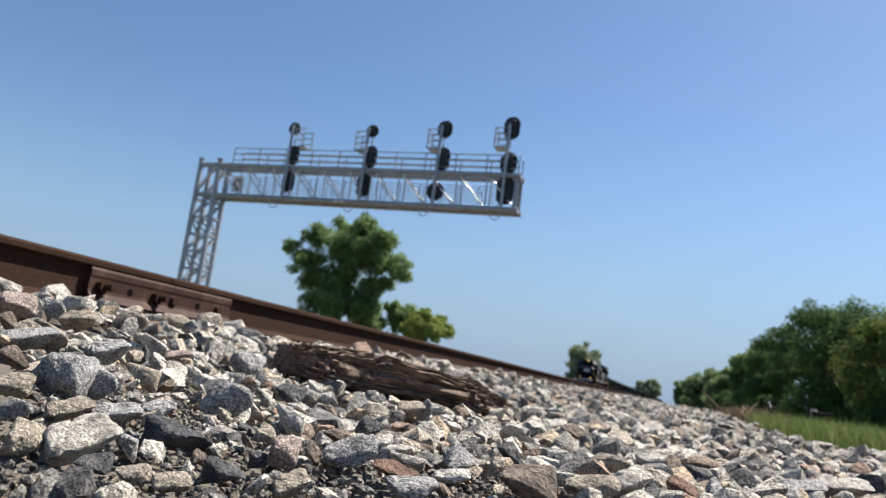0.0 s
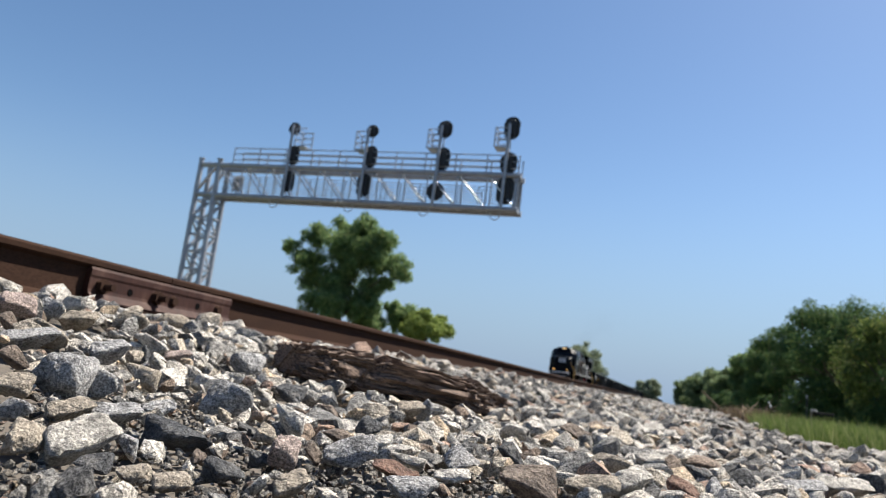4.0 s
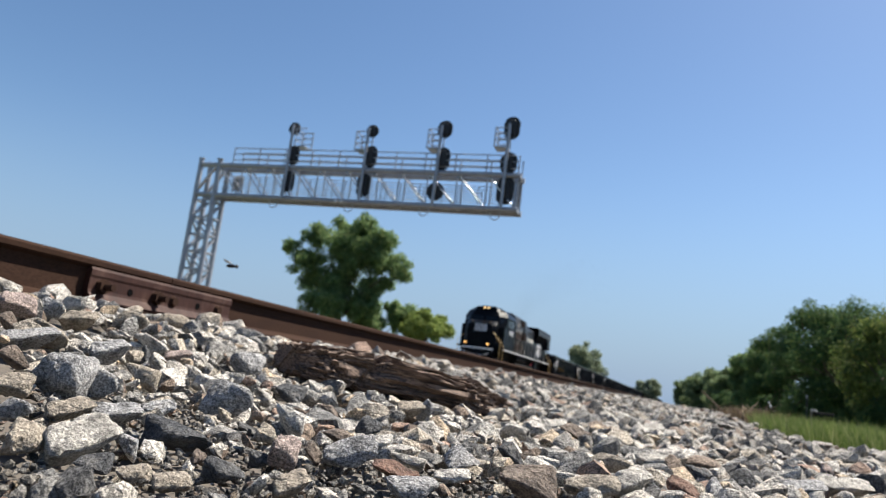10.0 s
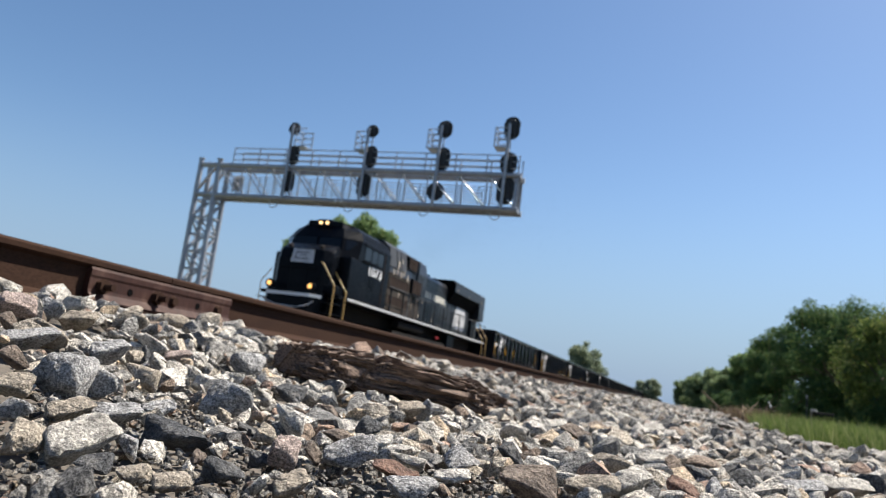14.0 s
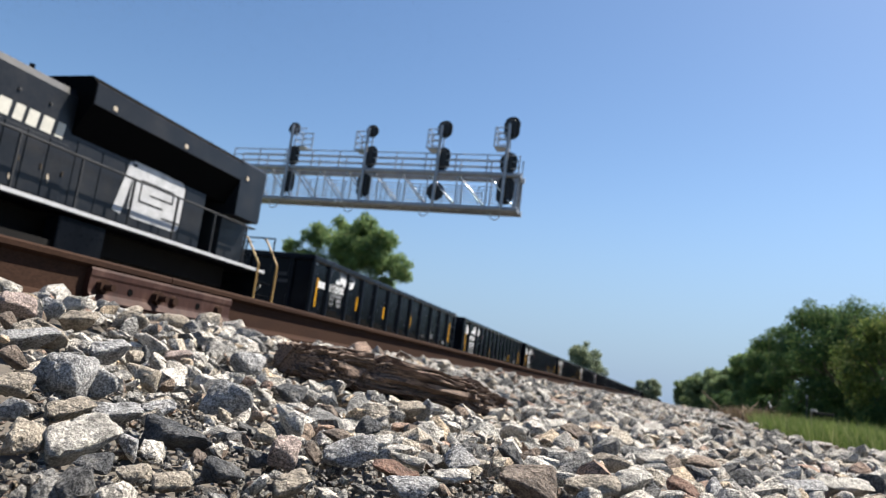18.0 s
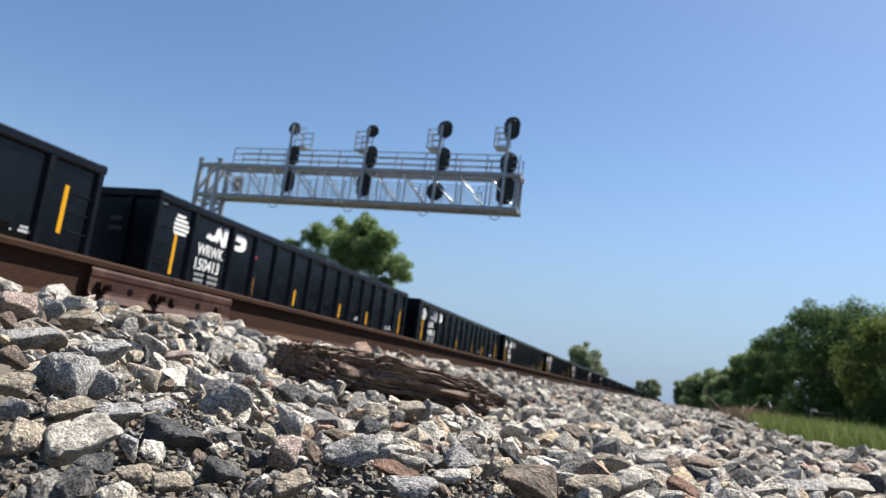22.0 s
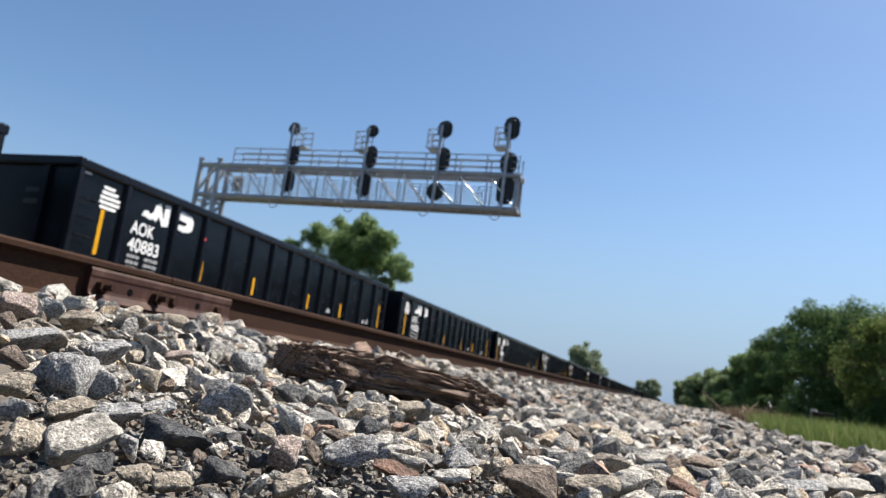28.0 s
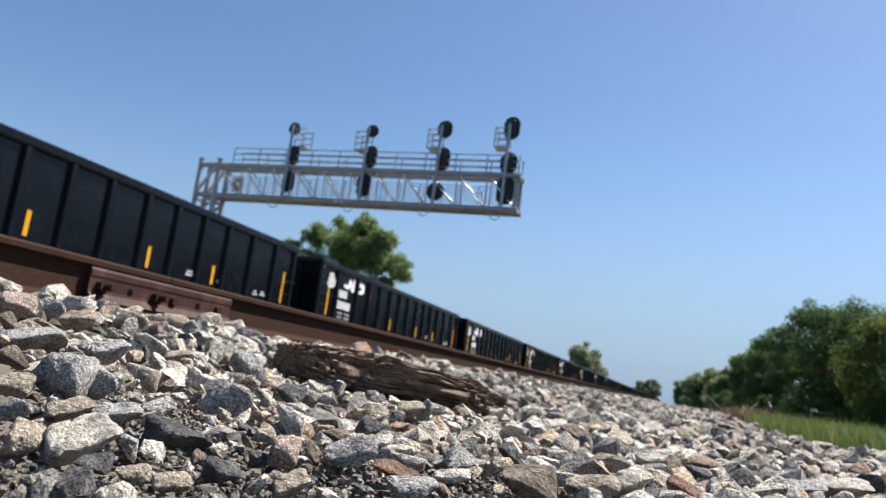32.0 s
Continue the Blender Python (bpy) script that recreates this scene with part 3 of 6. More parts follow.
def signal_mast(x, top, heads, cage):
    m = thing("signal_mast", "grey signal mast with three black heads and a service cage", "railway signal", "signals on the bridge")
    y = GY0 - 0.2
    bm = bmesh.new()
    rod(bm, (x, y, BZ0 - 0.05), (x, y, top), 0.085, 10)
    part("mast", bm, M_GALV, m)
    for dx, z, w, h in heads:
        bm = bmesh.new()
        oval(bm, x + dx, y + 0.22, z, w, h)
        head = part("signal_head", bm, M_SIGNAL, m, "black oval target plate of a signal")
        for j in range(3 if h > w * 1.2 else 1):
            zz = z + (0.30 * (1 - j) if h > w * 1.2 else 0)
            bm = bmesh.new()
            rod(bm, (x + dx, y + 0.26, zz), (x + dx, y + 0.62, zz - 0.03), 0.145, 12, 0.13)
            part("hood", bm, M_SIGNAL, head)
        bm = bmesh.new()
        box(bm, x + dx - 0.2, x + dx + 0.2, y + 0.09, y + 0.25, z - h * 0.33, z + h * 0.33, 0.03)
        part("lamp_case", bm, M_SIGNAL, head)
    # service cage
    cz = top - 1.25
    bm = bmesh.new()
    box(bm, x - 0.75 + cage, x - 0.08 + cage, y + 0.1, y + 0.9, cz, cz + 0.06)
    part("platform", bm, M_GALV, m)
    for px, py in ((x - 0.75 + cage, y + 0.1), (x - 0.75 + cage, y + 0.9), (x - 0.10 + cage, y + 0.9)):
        bm = bmesh.new()
        rod(bm, (px, py, cz), (px, py, cz + 1.1), 0.035, 6)
        part("cage_post", bm, M_GALV, m)
    for k in (0.4, 0.75, 1.08):
        bm = bmesh.new()
        pipe(bm, [(x - 0.10 + cage, y + 0.1, cz + k), (x - 0.75 + cage, y + 0.1, cz + k), (x - 0.75 + cage, y + 0.9, cz + k), (x - 0.10 + cage, y + 0.9, cz + k)], 0.032, 6)
        part("cage_rail", bm, M_GALV, m)


signal_mast(-21.70, 12.75, ((-0.05, 12.62, 0.74, 0.74), (0.14, 11.02, 0.72, 1.15), (0.10, 9.45, 0.78, 1.25)), 0.95)
signal_mast(-16.95, 12.65, ((0.12, 12.55, 0.74, 0.74), (0.22, 11.05, 0.78, 1.3), (0.06, 9.40, 0.86, 1.35)), 0.0)
signal_mast(-12.70, 12.85, ((0.12, 12.72, 0.84, 1.0), (0.20, 11.05, 0.80, 1.3), (0.0, 9.25, 0.95, 1.0)), 0.0)
signal_mast(-8.98, 13.0, ((0.08, 12.85, 0.86, 1.25), (0.10, 10.92, 0.92, 1.2), (0.08, 9.45, 0.95, 1.5)), 0.0)


# ---- train: rolling gear shared by engine and cars ----
def wheel_mesh(r):
    bm = bmesh.new()
    for s in (-0.7525, 0.7525):
        q = 1 if s > 0 else -1
        rod(bm, (s - 0.065 * q, 0, 0), (s + 0.065 * q, 0, 0), r, 28)
        rod(bm, (s - 0.095 * q, 0, 0), (s - 0.065 * q, 0, 0), r + 0.027, 28)
        rod(bm, (s, 0, 0), (s + 0.11 * q, 0, 0), 0.14, 12)
        for j in range(6):
            a = j * math.pi / 3
            box(bm, s + 0.06 * q - 0.01, s + 0.06 * q + 0.012, math.cos(a) * r * 0.6 - 0.05, math.cos(a) * r * 0.6 + 0.05, math.sin(a) * r * 0.6 - 0.05, math.sin(a) * r * 0.6 + 0.05)
    rod(bm, (-0.75, 0, 0), (0.75, 0, 0), 0.085, 12)
    return mesh_of("wheelset", bm, M_WHEEL)


def bogie(parent, y, axles, r, wheel, half):
    bm = bmesh.new()
    for s in (-1, 1):
        x = s * 1.0
        box(bm, x - 0.09, x + 0.09, y - half, y + half, r + 0.10, r + 0.30, 0.03)
        for a in axles:
            box(bm, x - 0.12, x + 0.12, y + a - 0.17, y + a + 0.17, r - 0.17, r + 0.17, 0.03)
        for a in axles[:-1]:
            for k in (0.35, 0.55, 0.75):
                rod(bm, (x, y + a + k * 0.9, r - 0.05), (x, y + a + k * 0.9, r + 0.2), 0.075, 8)
            box(bm, x - 0.10, x + 0.10, y + a + 0.2, y + a + 1.0, r - 0.18, r - 0.05, 0.02)
    box(bm, -1.0, 1.0, y - 0.25, y + 0.25, r + 0.05, r + 0.35, 0.02)
    b = part("bogie", bm, M_UNDER, parent, "grimy cast steel bogie")
    out = []
    for a in axles:
        out.append(put("wheelset", wheel, b, pose(0, y + a, r)))
    return out


# ---- gondola cars ----
CAR_LEN, CAR_PITCH, CAR_TOP = 16.2, 17.82, 2.97
POSTS = (1.42, 3.05, 4.17, 5.24, 6.34, 7.40, 8.45, 9.56, 10.58, 11.61, 12.65, 13.80, 15.02)
SIDE = 1.53
w_car = wheel_mesh(0.457)


WIDE_POSTS = (1.25, 2.74, 4.02, 5.28, 6.66, 7.99, 9.30, 10.70, 12.20, 13.54, 14.89)
STRIPES = ((0.87, 2.14), (4.31, 1.70), (6.68, 1.70), (9.89, 1.70), (12.28, 1.70), (15.70, 2.14))
WIDE_STRIPES = ((0.55, 2.30), (3.75, 2.10), (6.38, 2.08), (9.57, 2.08), (12.20, 2.08), (15.40, 2.36))


def gondola(posts, stripes):
    g = thing("gondola_car", "black open gondola car with side posts and yellow reflectors", "freight car", "gondola cars of the train")
    bm = bmesh.new()
    box(bm, -SIDE, SIDE, 0.1, CAR_LEN - 0.1, 1.02, 1.14)
    part("floor", bm, M_CARBLACK, g)
    for s in (-1, 1):
        bm = bmesh.new()
        box(bm, min(s * SIDE, s * (SIDE - 0.02)), max(s * SIDE, s * (SIDE - 0.02)), 0.02, CAR_LEN - 0.02, 1.0, CAR_TOP - 0.1)
        part("side_wall", bm, M_CARSIDE, g)
        bm = bmesh.new()
        a, b = sorted((s * (SIDE - 0.06), s * (SIDE + 0.095)))
        box(bm, a, b, 0.0, CAR_LEN, CAR_TOP - 0.19, CAR_TOP, 0.035)
        part("top_rail", bm, M_CARSIDE, g)
        bm = bmesh.new()
        a, b = sorted((s * (SIDE - 0.10), s * (SIDE + 0.03)))
        box(bm, a, b, 0.05, CAR_LEN - 0.05, 0.88, 1.08, 0.015)
        part("side_sill", bm, M_CARBLACK, g)
    bm = bmesh.new()
    prism(bm, [(0.0, -0.09), (0.0, 0.09), (0.08, 0.055), (0.08, -0.055)], 0.93, CAR_TOP - 0.18)
    for v in bm.verts:
        v.co = Vector((v.co.x, v.co.z, v.co.y))
    bmesh.ops.recalc_face_normals(bm, faces=bm.faces)
    pm = mesh_of("side_post", bm, M_CARBLACK)
    for y in (0.10, *posts, CAR_LEN - 0.10):
        put("side_post", pm, g, pose(SIDE, y, 0))
        put("side_post", pm, g, pose(-SIDE, y, 0, 0, 0, 180))
    for y0, s in ((0.0, -1), (CAR_LEN, 1)):
        bm = bmesh.new()
        a, b = sorted((y0 - s * 0.10, y0 - s * 0.13))
        box(bm, -SIDE, SIDE, a, b, 1.0, CAR_TOP - 0.05)
        part("end_wall", bm, M_CARBLACK, g)
        bm = bmesh.new()
        a, b = sorted((y0 - s * 0.16, y0 + s * 0.02))
        box(bm, -SIDE - 0.09, SIDE + 0.09, a, b, CAR_TOP - 0.17, CAR_TOP + 0.012, 0.03)
        part("end_rail", bm, M_CARBLACK, g)
        for x in (-0.8, 0.8):
            bm = bmesh.new()
            a, b = sorted((y0 - s * 0.10, y0 - s * 0.01))
            box(bm, x - 0.06, x + 0.06, a, b, 1.0, CAR_TOP - 0.17, 0.01)
            part("end_post", bm, M_CARBLACK, g)
        bm = bmesh.new()
        a, b = sorted((y0 - s * 0.3, y0 + s * 0.62))
        box(bm, -0.12, 0.12, a, b, 0.78, 1.0, 0.02)
        a, b = sorted((y0 + s * 0.5, y0 + s * 0.80))
        box(bm, -0.16, 0.16, a, b, 0.74, 1.04, 0.05)
        part("coupler", bm, M_UNDER, g)
        for sx in (-1, 1):
            for k in range(4):
                bm = bmesh.new()
                z = 1.15 + k * 0.36
                x = sx * (SIDE + 0.07)
                ya, yb = (0.22, 0.62) if s < 0 else (CAR_LEN - 0.62, CAR_LEN - 0.22)
                pipe(bm, [(sx * SIDE, ya, z), (x, ya, z), (x, yb, z), (sx * SIDE, yb, z)], 0.011, 5)
                part("grab_iron", bm, M_CARBLACK, g)
    bm = bmesh.new()
    box(bm, -0.25, 0.25, 0.3, CAR_LEN - 0.3, 0.72, 1.0, 0.02)
    part("centre_sill", bm, M_UNDER, g)
    for y, z1 in stripes:
        bm = bmesh.new()
        box(bm, SIDE, SIDE + 0.004, y - 0.05, y + 0.05, z1 - (0.92 if z1 in (2.14, 2.30, 2.36) else 0.47), z1)
        part("reflector_stripe", bm, M_YELLOW, g, "yellow reflective stripe")
    for y, z, w in ((11.25, 1.30, 0.30), (14.2, 1.25, 0.22), (14.55, 1.28, 0.26)):
        bm = bmesh.new()
        box(bm, SIDE, SIDE + 0.004, y, y + w, z, z + 0.05)
        box(bm, SIDE, SIDE + 0.004, y + 0.03, y + w - 0.05, z + 0.08, z + 0.12)
        part("stencil", bm, M_GREYW, g, "small pale stencilled lines")
    bm = bmesh.new()
    for k in range(5):
        box(bm, SIDE, SIDE + 0.004, 12.50 + k * 0.045, 12.76 + k * 0.0, 1.58 - (4 - k) * 0.065, 1.615 - (4 - k) * 0.065) if k < 4 else box(bm, SIDE, SIDE + 0.004, 12.56, 12.72, 1.60, 1.63)
    part("stencil", bm, M_GREYW, g, "small stacked stencilled lines")
    for y in (0.22,):
        bm = bmesh.new()
        box(bm, SIDE, SIDE + 0.012, y, y + 0.17, 2.715, 2.75)
        part("corner_tag", bm, M_WHITE, g, "small white tag below the top rail")
    bm = bmesh.new()
    for z, w in ((2.25, 0.34), (2.02, 0.52)):
        box(bm, -0.95, -0.95 + w, 0.094, 0.099, z, z + 0.10)
        box(bm, 0.30, 0.30 + w, 0.094, 0.099, z, z + 0.10)
    part("end_lettering", bm, M_FADED, g, "faint grey lettering on the end wall")
    if posts is POSTS:
        bm = bmesh.new()
        box(bm, SIDE + 0.081, SIDE + 0.086, 4.13, 4.20, 2.20, 2.28)
        part("red_tag", bm, M_RED, g, "small red tag on a side post")
    wh = []
    for y in (2.1, CAR_LEN - 2.1):
        wh += bogie(g, y, (-0.89, 0.89), 0.457, w_car, 1.25)
    return g


def car_marks(g, mark, number):
    """Emblem, reporting mark, number and weight lines on the side of a car."""
    x = SIDE + 0.001
    bm = bmesh.new()
    for k in range(5):
        z = 2.62 - k * 0.10
        ins = (0.12, 0.05, 0.0, 0.0, 0.05)[k]
        a, b = 0.72 + ins * 0.5, 1.30 - ins * 1.6
        plate(bm, [(a, z), (b, z), (b - 0.03, z - 0.066), (a + 0.02, z - 0.066)], x)
    part("stripe_emblem", bm, M_WHITE, g, "white striped emblem")
    bm = bmesh.new()
    # a head and mane, then two slanting strokes
    plate(bm, [(1.96, 2.30), (2.03, 2.42), (2.14, 2.44), (2.20, 2.38), (2.30, 2.44), (2.36, 2.62), (2.50, 2.70), (2.66, 2.36), (2.66, 2.70), (2.84, 2.70), (2.84, 2.24), (2.64, 2.20), (2.50, 2.40), (2.44, 2.26), (2.34, 2.30), (2.22, 2.26), (2.08, 2.30)], x)
    part("horse_emblem", bm, M_WHITE, g, "white jagged emblem shape")
    bm = bmesh.new()
    plate(bm, [(3.14, 2.66), (3.28, 2.70), (3.60, 2.66), (3.72, 2.56), (3.72, 2.36), (3.60, 2.27), (3.40, 2.24), (3.12, 2.27), (3.12, 2.38), (3.40, 2.38), (3.48, 2.43), (3.46, 2.48), (3.12, 2.50)], x)
    part("curl_emblem", bm, M_WHITE, g, "white curled emblem shape")
    if mark:
        sign_text("reporting_mark", mark, 0.27, g, M_WHITE, 1.72, 1.87, x + 0.003, 0.74 if len(mark) < 4 else 1.06, "white painted capital letters")
    if number:
        sign_text("car_number", number, 0.28, g, M_WHITE, 1.72, 1.50, x + 0.003, 0.98, "white painted number")
    bm = bmesh.new()
    for z in (1.42, 1.29, 1.17):
        for y0, w in ((1.76, 0.12), (1.90, 0.09), (2.01, 0.12), (2.30, 0.14), (2.46, 0.10), (2.58, 0.14)):
            box(bm, x, x + 0.004, y0, y0 + w, z - 0.07, z)
    tagged(part("weight_lettering", bm, M_SMALLPRINT, g), "small worn white weight lettering", kind="stuff")


def lead_car_marks(g, number):
    """The first car's emblem, its upper half greyed for the top rail's shadow, its number and its three weight lines.
    """
    x = SIDE + 0.001
    bm = bmesh.new()
    plate(bm, [(1.40, 2.77), (1.88, 2.78), (1.87, 2.75), (1.39, 2.71)], x)
    plate(bm, [(1.40, 2.68), (1.60, 2.69), (1.58, 2.66), (1.40, 2.65)], x)
    plate(bm, [(1.39, 2.61), (1.48, 2.61), (1.49, 2.56), (1.39, 2.54)], x)
    part("stripe_emblem", bm, M_SHADEDMARK, g, "streaks of an emblem, greyed for the top rail's shadow")
    bm = bmesh.new()
    plate(bm, [(1.85, 2.32), (1.92, 2.48), (1.99, 2.47), (2.07, 2.40), (2.14, 2.40), (2.15, 2.572), (2.64, 2.572), (2.64, 2.31), (2.42, 2.30), (2.32, 2.45), (2.21, 2.31), (2.00, 2.32)], x)
    emblem = part("horse_emblem", bm, M_WHITE, g, "white jagged emblem shape")
    bm = bmesh.new()
    plate(bm, [(1.97, 2.77), (2.40, 2.78), (2.46, 2.70), (2.63, 2.78), (2.64, 2.576), (2.14, 2.576)], x)
    part("worn_top", bm, M_SHADEDMARK, emblem, "upper half greyed for the top rail's shadow")
    bm = bmesh.new()
    plate(bm, [(2.89, 2.57), (3.07, 2.50), (3.20, 2.576), (3.30, 2.576), (3.28, 2.41), (3.13, 2.30), (2.90, 2.30), (2.89, 2.40), (3.03, 2.40), (3.08, 2.44), (2.91, 2.46)], x)
    curl = part("curl_emblem", bm, M_WHITE, g, "white curled emblem shape")
    bm = bmesh.new()
    plate(bm, [(2.90, 2.74), (3.00, 2.79), (3.16, 2.80), (3.29, 2.74), (3.30, 2.58), (3.20, 2.58), (3.16, 2.66), (2.92, 2.60)], x)
    part("worn_top", bm, M_SHADEDMARK, curl, "upper half greyed for the top rail's shadow")
    # stepped matt black strip between the posts, low on the side
    bm = bmesh.new()
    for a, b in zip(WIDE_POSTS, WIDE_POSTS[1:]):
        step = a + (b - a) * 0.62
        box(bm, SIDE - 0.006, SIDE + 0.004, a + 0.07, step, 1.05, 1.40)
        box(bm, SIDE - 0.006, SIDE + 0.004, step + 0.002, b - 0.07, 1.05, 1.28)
    part("kick_plate", bm, M_VOID, g, "matt black stepped strip along the lower side")
    sign_text("car_number", number, 0.245, g, M_WHITE, 1.365, 2.01, x + 0.003, 1.185, "white painted number")
    for words, z, wide, digits in (("LD LMT", 1.86, 0.42, 6), ("LT WT", 1.71, 0.33, 5), ("CU FT", 1.555, 0.33, 4)):
        sign_text("weight_line", words, 0.10, g, M_SMALLPRINT, 1.545, z, x + 0.003, wide, "small worn white letters")
        bm = bmesh.new()
        for k in range(digits):
            y0 = 2.43 - 0.075 * (digits - k)
            box(bm, x, x + 0.004, y0, y0 + 0.054, z, z + 0.10)
        tagged(part("weight_figures", bm, M_SMALLPRINT, g), "worn white figures", kind="stuff")
    bm = bmesh.new()
    plate(bm, [(0.62, 2.01), (0.83, 2.01), (0.83, 2.22), (0.62, 2.22)], x)
    plate(bm, [(0.87, 2.01), (1.06, 2.01), (1.06, 2.22), (0.87, 2.22)], x)
    part("reporting_mark", bm, M_WHITE, g, "two white painted blocks")


lead_car = gondola(WIDE_POSTS, WIDE_STRIPES)
base_car = gondola(POSTS, STRIPES)
FIRST_CAR = 24.97
N_CARS = 44
CARS = [lead_car, base_car] + [copy_thing(base_car, pose(0, 0, 0)) for i in range(4)]
for car, mark, number in zip(CARS, ("", "WRWK", "AOK", "AOK", "AOK"), ("212008", "150413", "40811", "40883", "41000")):
    if mark:
        car_marks(car, mark, number)
    else:
        lead_car_marks(car, number)
    tagged(car, "black open gondola car with white number " + number)
CARS[0]["label"] += ", coupled behind the engine"
car_marks(CARS[5], "", "")
bm = bmesh.new()
box(bm, SIDE + 0.001, SIDE + 0.005, 1.66, 2.32, 1.92, 2.18)
box(bm, SIDE + 0.001, SIDE + 0.005, 1.64, 2.68, 1.53, 1.80)
part("car_lettering", bm, M_GREYW, CARS[5], "worn white lettering in two lines")
for i in range(6, N_CARS):
    CARS.append(copy_thing(CARS[5], pose(0, 0, 0)))


# ---- locomotive ----
LOCO_WHEELS = []


def disc(bm, x, y, z, r, depth, n=16):
    rod(bm, (x, y, z), (x, y - depth, z), r, n)


def locomotive():
    g = thing("locomotive", "black six-axle diesel locomotive with white sill stripe and lit headlights", "locomotive")

    def p(name, fn, material=M_BLACK, label="", parent=None):
        bm = bmesh.new()
        fn(bm)
        return part(name, bm, material, parent or g, label)

    p("underframe", lambda b: box(b, -0.85, 0.85, 2.3, 21.4, 1.30, 1.86, 0.03), M_UNDER)
    p("deck", lambda b: box(b, -1.55, 1.55, 1.86, 22.3, 1.86, 1.97, 0.015))
    for s in (-1, 1):
        a, b_ = sorted((s * 1.552, s * 1.562))
        p("sill_stripe", lambda b: box(b, a, b_, 2.55, 22.25, 1.89, 1.968), M_GREYW, "white painted sill stripe")
    # pilot, plough and couplers
    for y0, s in ((1.15, 1), (22.95, -1)):
        front = [(-1.08, y0 + s * 0.33), (-0.80, y0 - s * 0.03), (0.80, y0 - s * 0.03), (1.08, y0 + s * 0.33), (1.08, y0 + s * 0.80), (-1.08, y0 + s * 0.80)]
        p("end_plate", lambda b: slab(b, front, 1.0, 1.985))
        band = [(x * 1.004, y - s * 0.006) for x, y in front[:4]] + [(0.98, y0 + s * 0.40), (-0.98, y0 + s * 0.40)]
        p("end_stripe", lambda b: slab(b, band, 1.76, 1.87), M_WHITE, "white painted stripe across the pilot")
        p("plough", lambda b: prism(b, [(y0 + s * 0.15, 1.0), (y0, 1.0), (y0 - s * 0.35, 0.15), (y0 - s * 0.15, 0.12)], -1.1, 1.1, "x"))
        e, f = sorted((y0 - s * 0.65, y0 + s * 0.2))

        def cp(b):
            box(b, -0.13, 0.13, e, f, 0.76, 1.0, 0.03)
            h, k = sorted((y0 - s * 0.75, y0 - s * 0.4))
            box(b, -0.2, 0.2, h, k, 0.70, 1.06, 0.06)
        p("coupler", cp, M_UNDER)
        p("air_hose", lambda b: pipe(b, [(0.5, y0 - s * 0.05, 1.05), (0.55, y0 - s * 0.3, 0.8), (0.45, y0 - s * 0.42, 0.55), (0.25, y0 - s * 0.5, 0.5)], 0.028, 6), M_UNDER)
        p("uncoupling_lever", lambda b: pipe(b, [(-1.0, y0 - s * 0.08, 1.62), (-0.75, y0 - s * 0.10, 1.50), (-0.3, y0 - s * 0.2, 1.40), (0.05, y0 - s * 0.3, 1.38), (0.45, y0 - s * 0.2, 1.36), (0.85, y0 - s * 0.12, 1.48), (1.0, y0 - s * 0.08, 1.62)], 0.018, 6), M_GREYW)
    # steps and ochre handrails at the four corners
    for yc, s in ((1.30, 1), (22.85, -1)):
        for sx in (-1, 1):
            def st(b):
                for k in range(4):
                    z = 0.55 + k * 0.36
                    ya, yb = sorted((yc + s * 0.05, yc + s * 0.85))
                    xa, xb = (1.15, 1.55) if sx > 0 else (-1.35, -1.05)
                    box(b, xa, xb, ya, yb, z, z + 0.03)
                ya, yb = sorted((yc + s * 0.88, yc + s * 0.92))
                xa, xb = (1.05, 1.55) if sx > 0 else (-1.35, -1.0)
                box(b, xa, xb, ya, yb, 0.5, 1.9)
            p("steps", st)
            for k, yy in ((0, yc - s * 0.02), (1, yc + s * 0.95)):
                if sx < 0 and k:
                    continue
                if sx < 0:
                    p("handrail", lambda b: pipe(b, [(-1.12, yy + s * 0.42, 2.72), (-1.48, yy + s * 0.42, 2.24), (-1.48, yy + s * 0.42, 0.62)], 0.016, 8), M_GOLD, "ochre painted handrail")
                    continue
                p("handrail", lambda b: pipe(b, [(sx * 1.02, yy, 2.98 - 0.12 * k), (sx * 1.10, yy, 2.92 - 0.12 * k), (sx * 1.58, yy + s * 0.04, 2.22 - 0.1 * k), (sx * 1.58, yy + s * 0.04, 0.62)], 0.030, 8), M_GOLD, "ochre painted handrail")
    # nose and cab
    def loft(b, rings):
        """Closed outlines of (x, y) at rising heights, joined."""
        vs = [[b.verts.new((x, y, z)) for x, y in ring] for z, ring in rings]
        b.faces.new(vs[0][::-1]), b.faces.new(vs[-1])
        n = len(vs[0])
        for u, w in zip(vs, vs[1:]):
            for i in range(n):
                b.faces.new((u[i], u[(i + 1) % n], w[(i + 1) % n], w[i]))
        bmesh.ops.recalc_face_normals(b, faces=b.faces)

    def mirrored(half):
        return [(-x, y) for x, y in half] + half[::-1]

    def nose(b):
        loft(b, [(1.97, mirrored([(1.10, 2.6), (1.10, 1.92), (0.84, 1.62)])), (3.10, mirrored([(1.10, 2.6), (1.10, 1.92), (0.84, 1.62)])),
                 (3.48, mirrored([(1.06, 2.6), (1.06, 1.98), (0.80, 1.68)])), (3.76, mirrored([(0.98, 2.6), (0.98, 2.40), (0.78, 2.24)]))])
        bmesh.ops.bevel(b, geom=list(b.edges), offset=0.03, segments=2, affect="EDGES")
    p("nose", nose)
    p("nose_door", lambda b: box(b, -0.34, 0.34, 1.595, 1.66, 2.0, 2.92, 0.02))
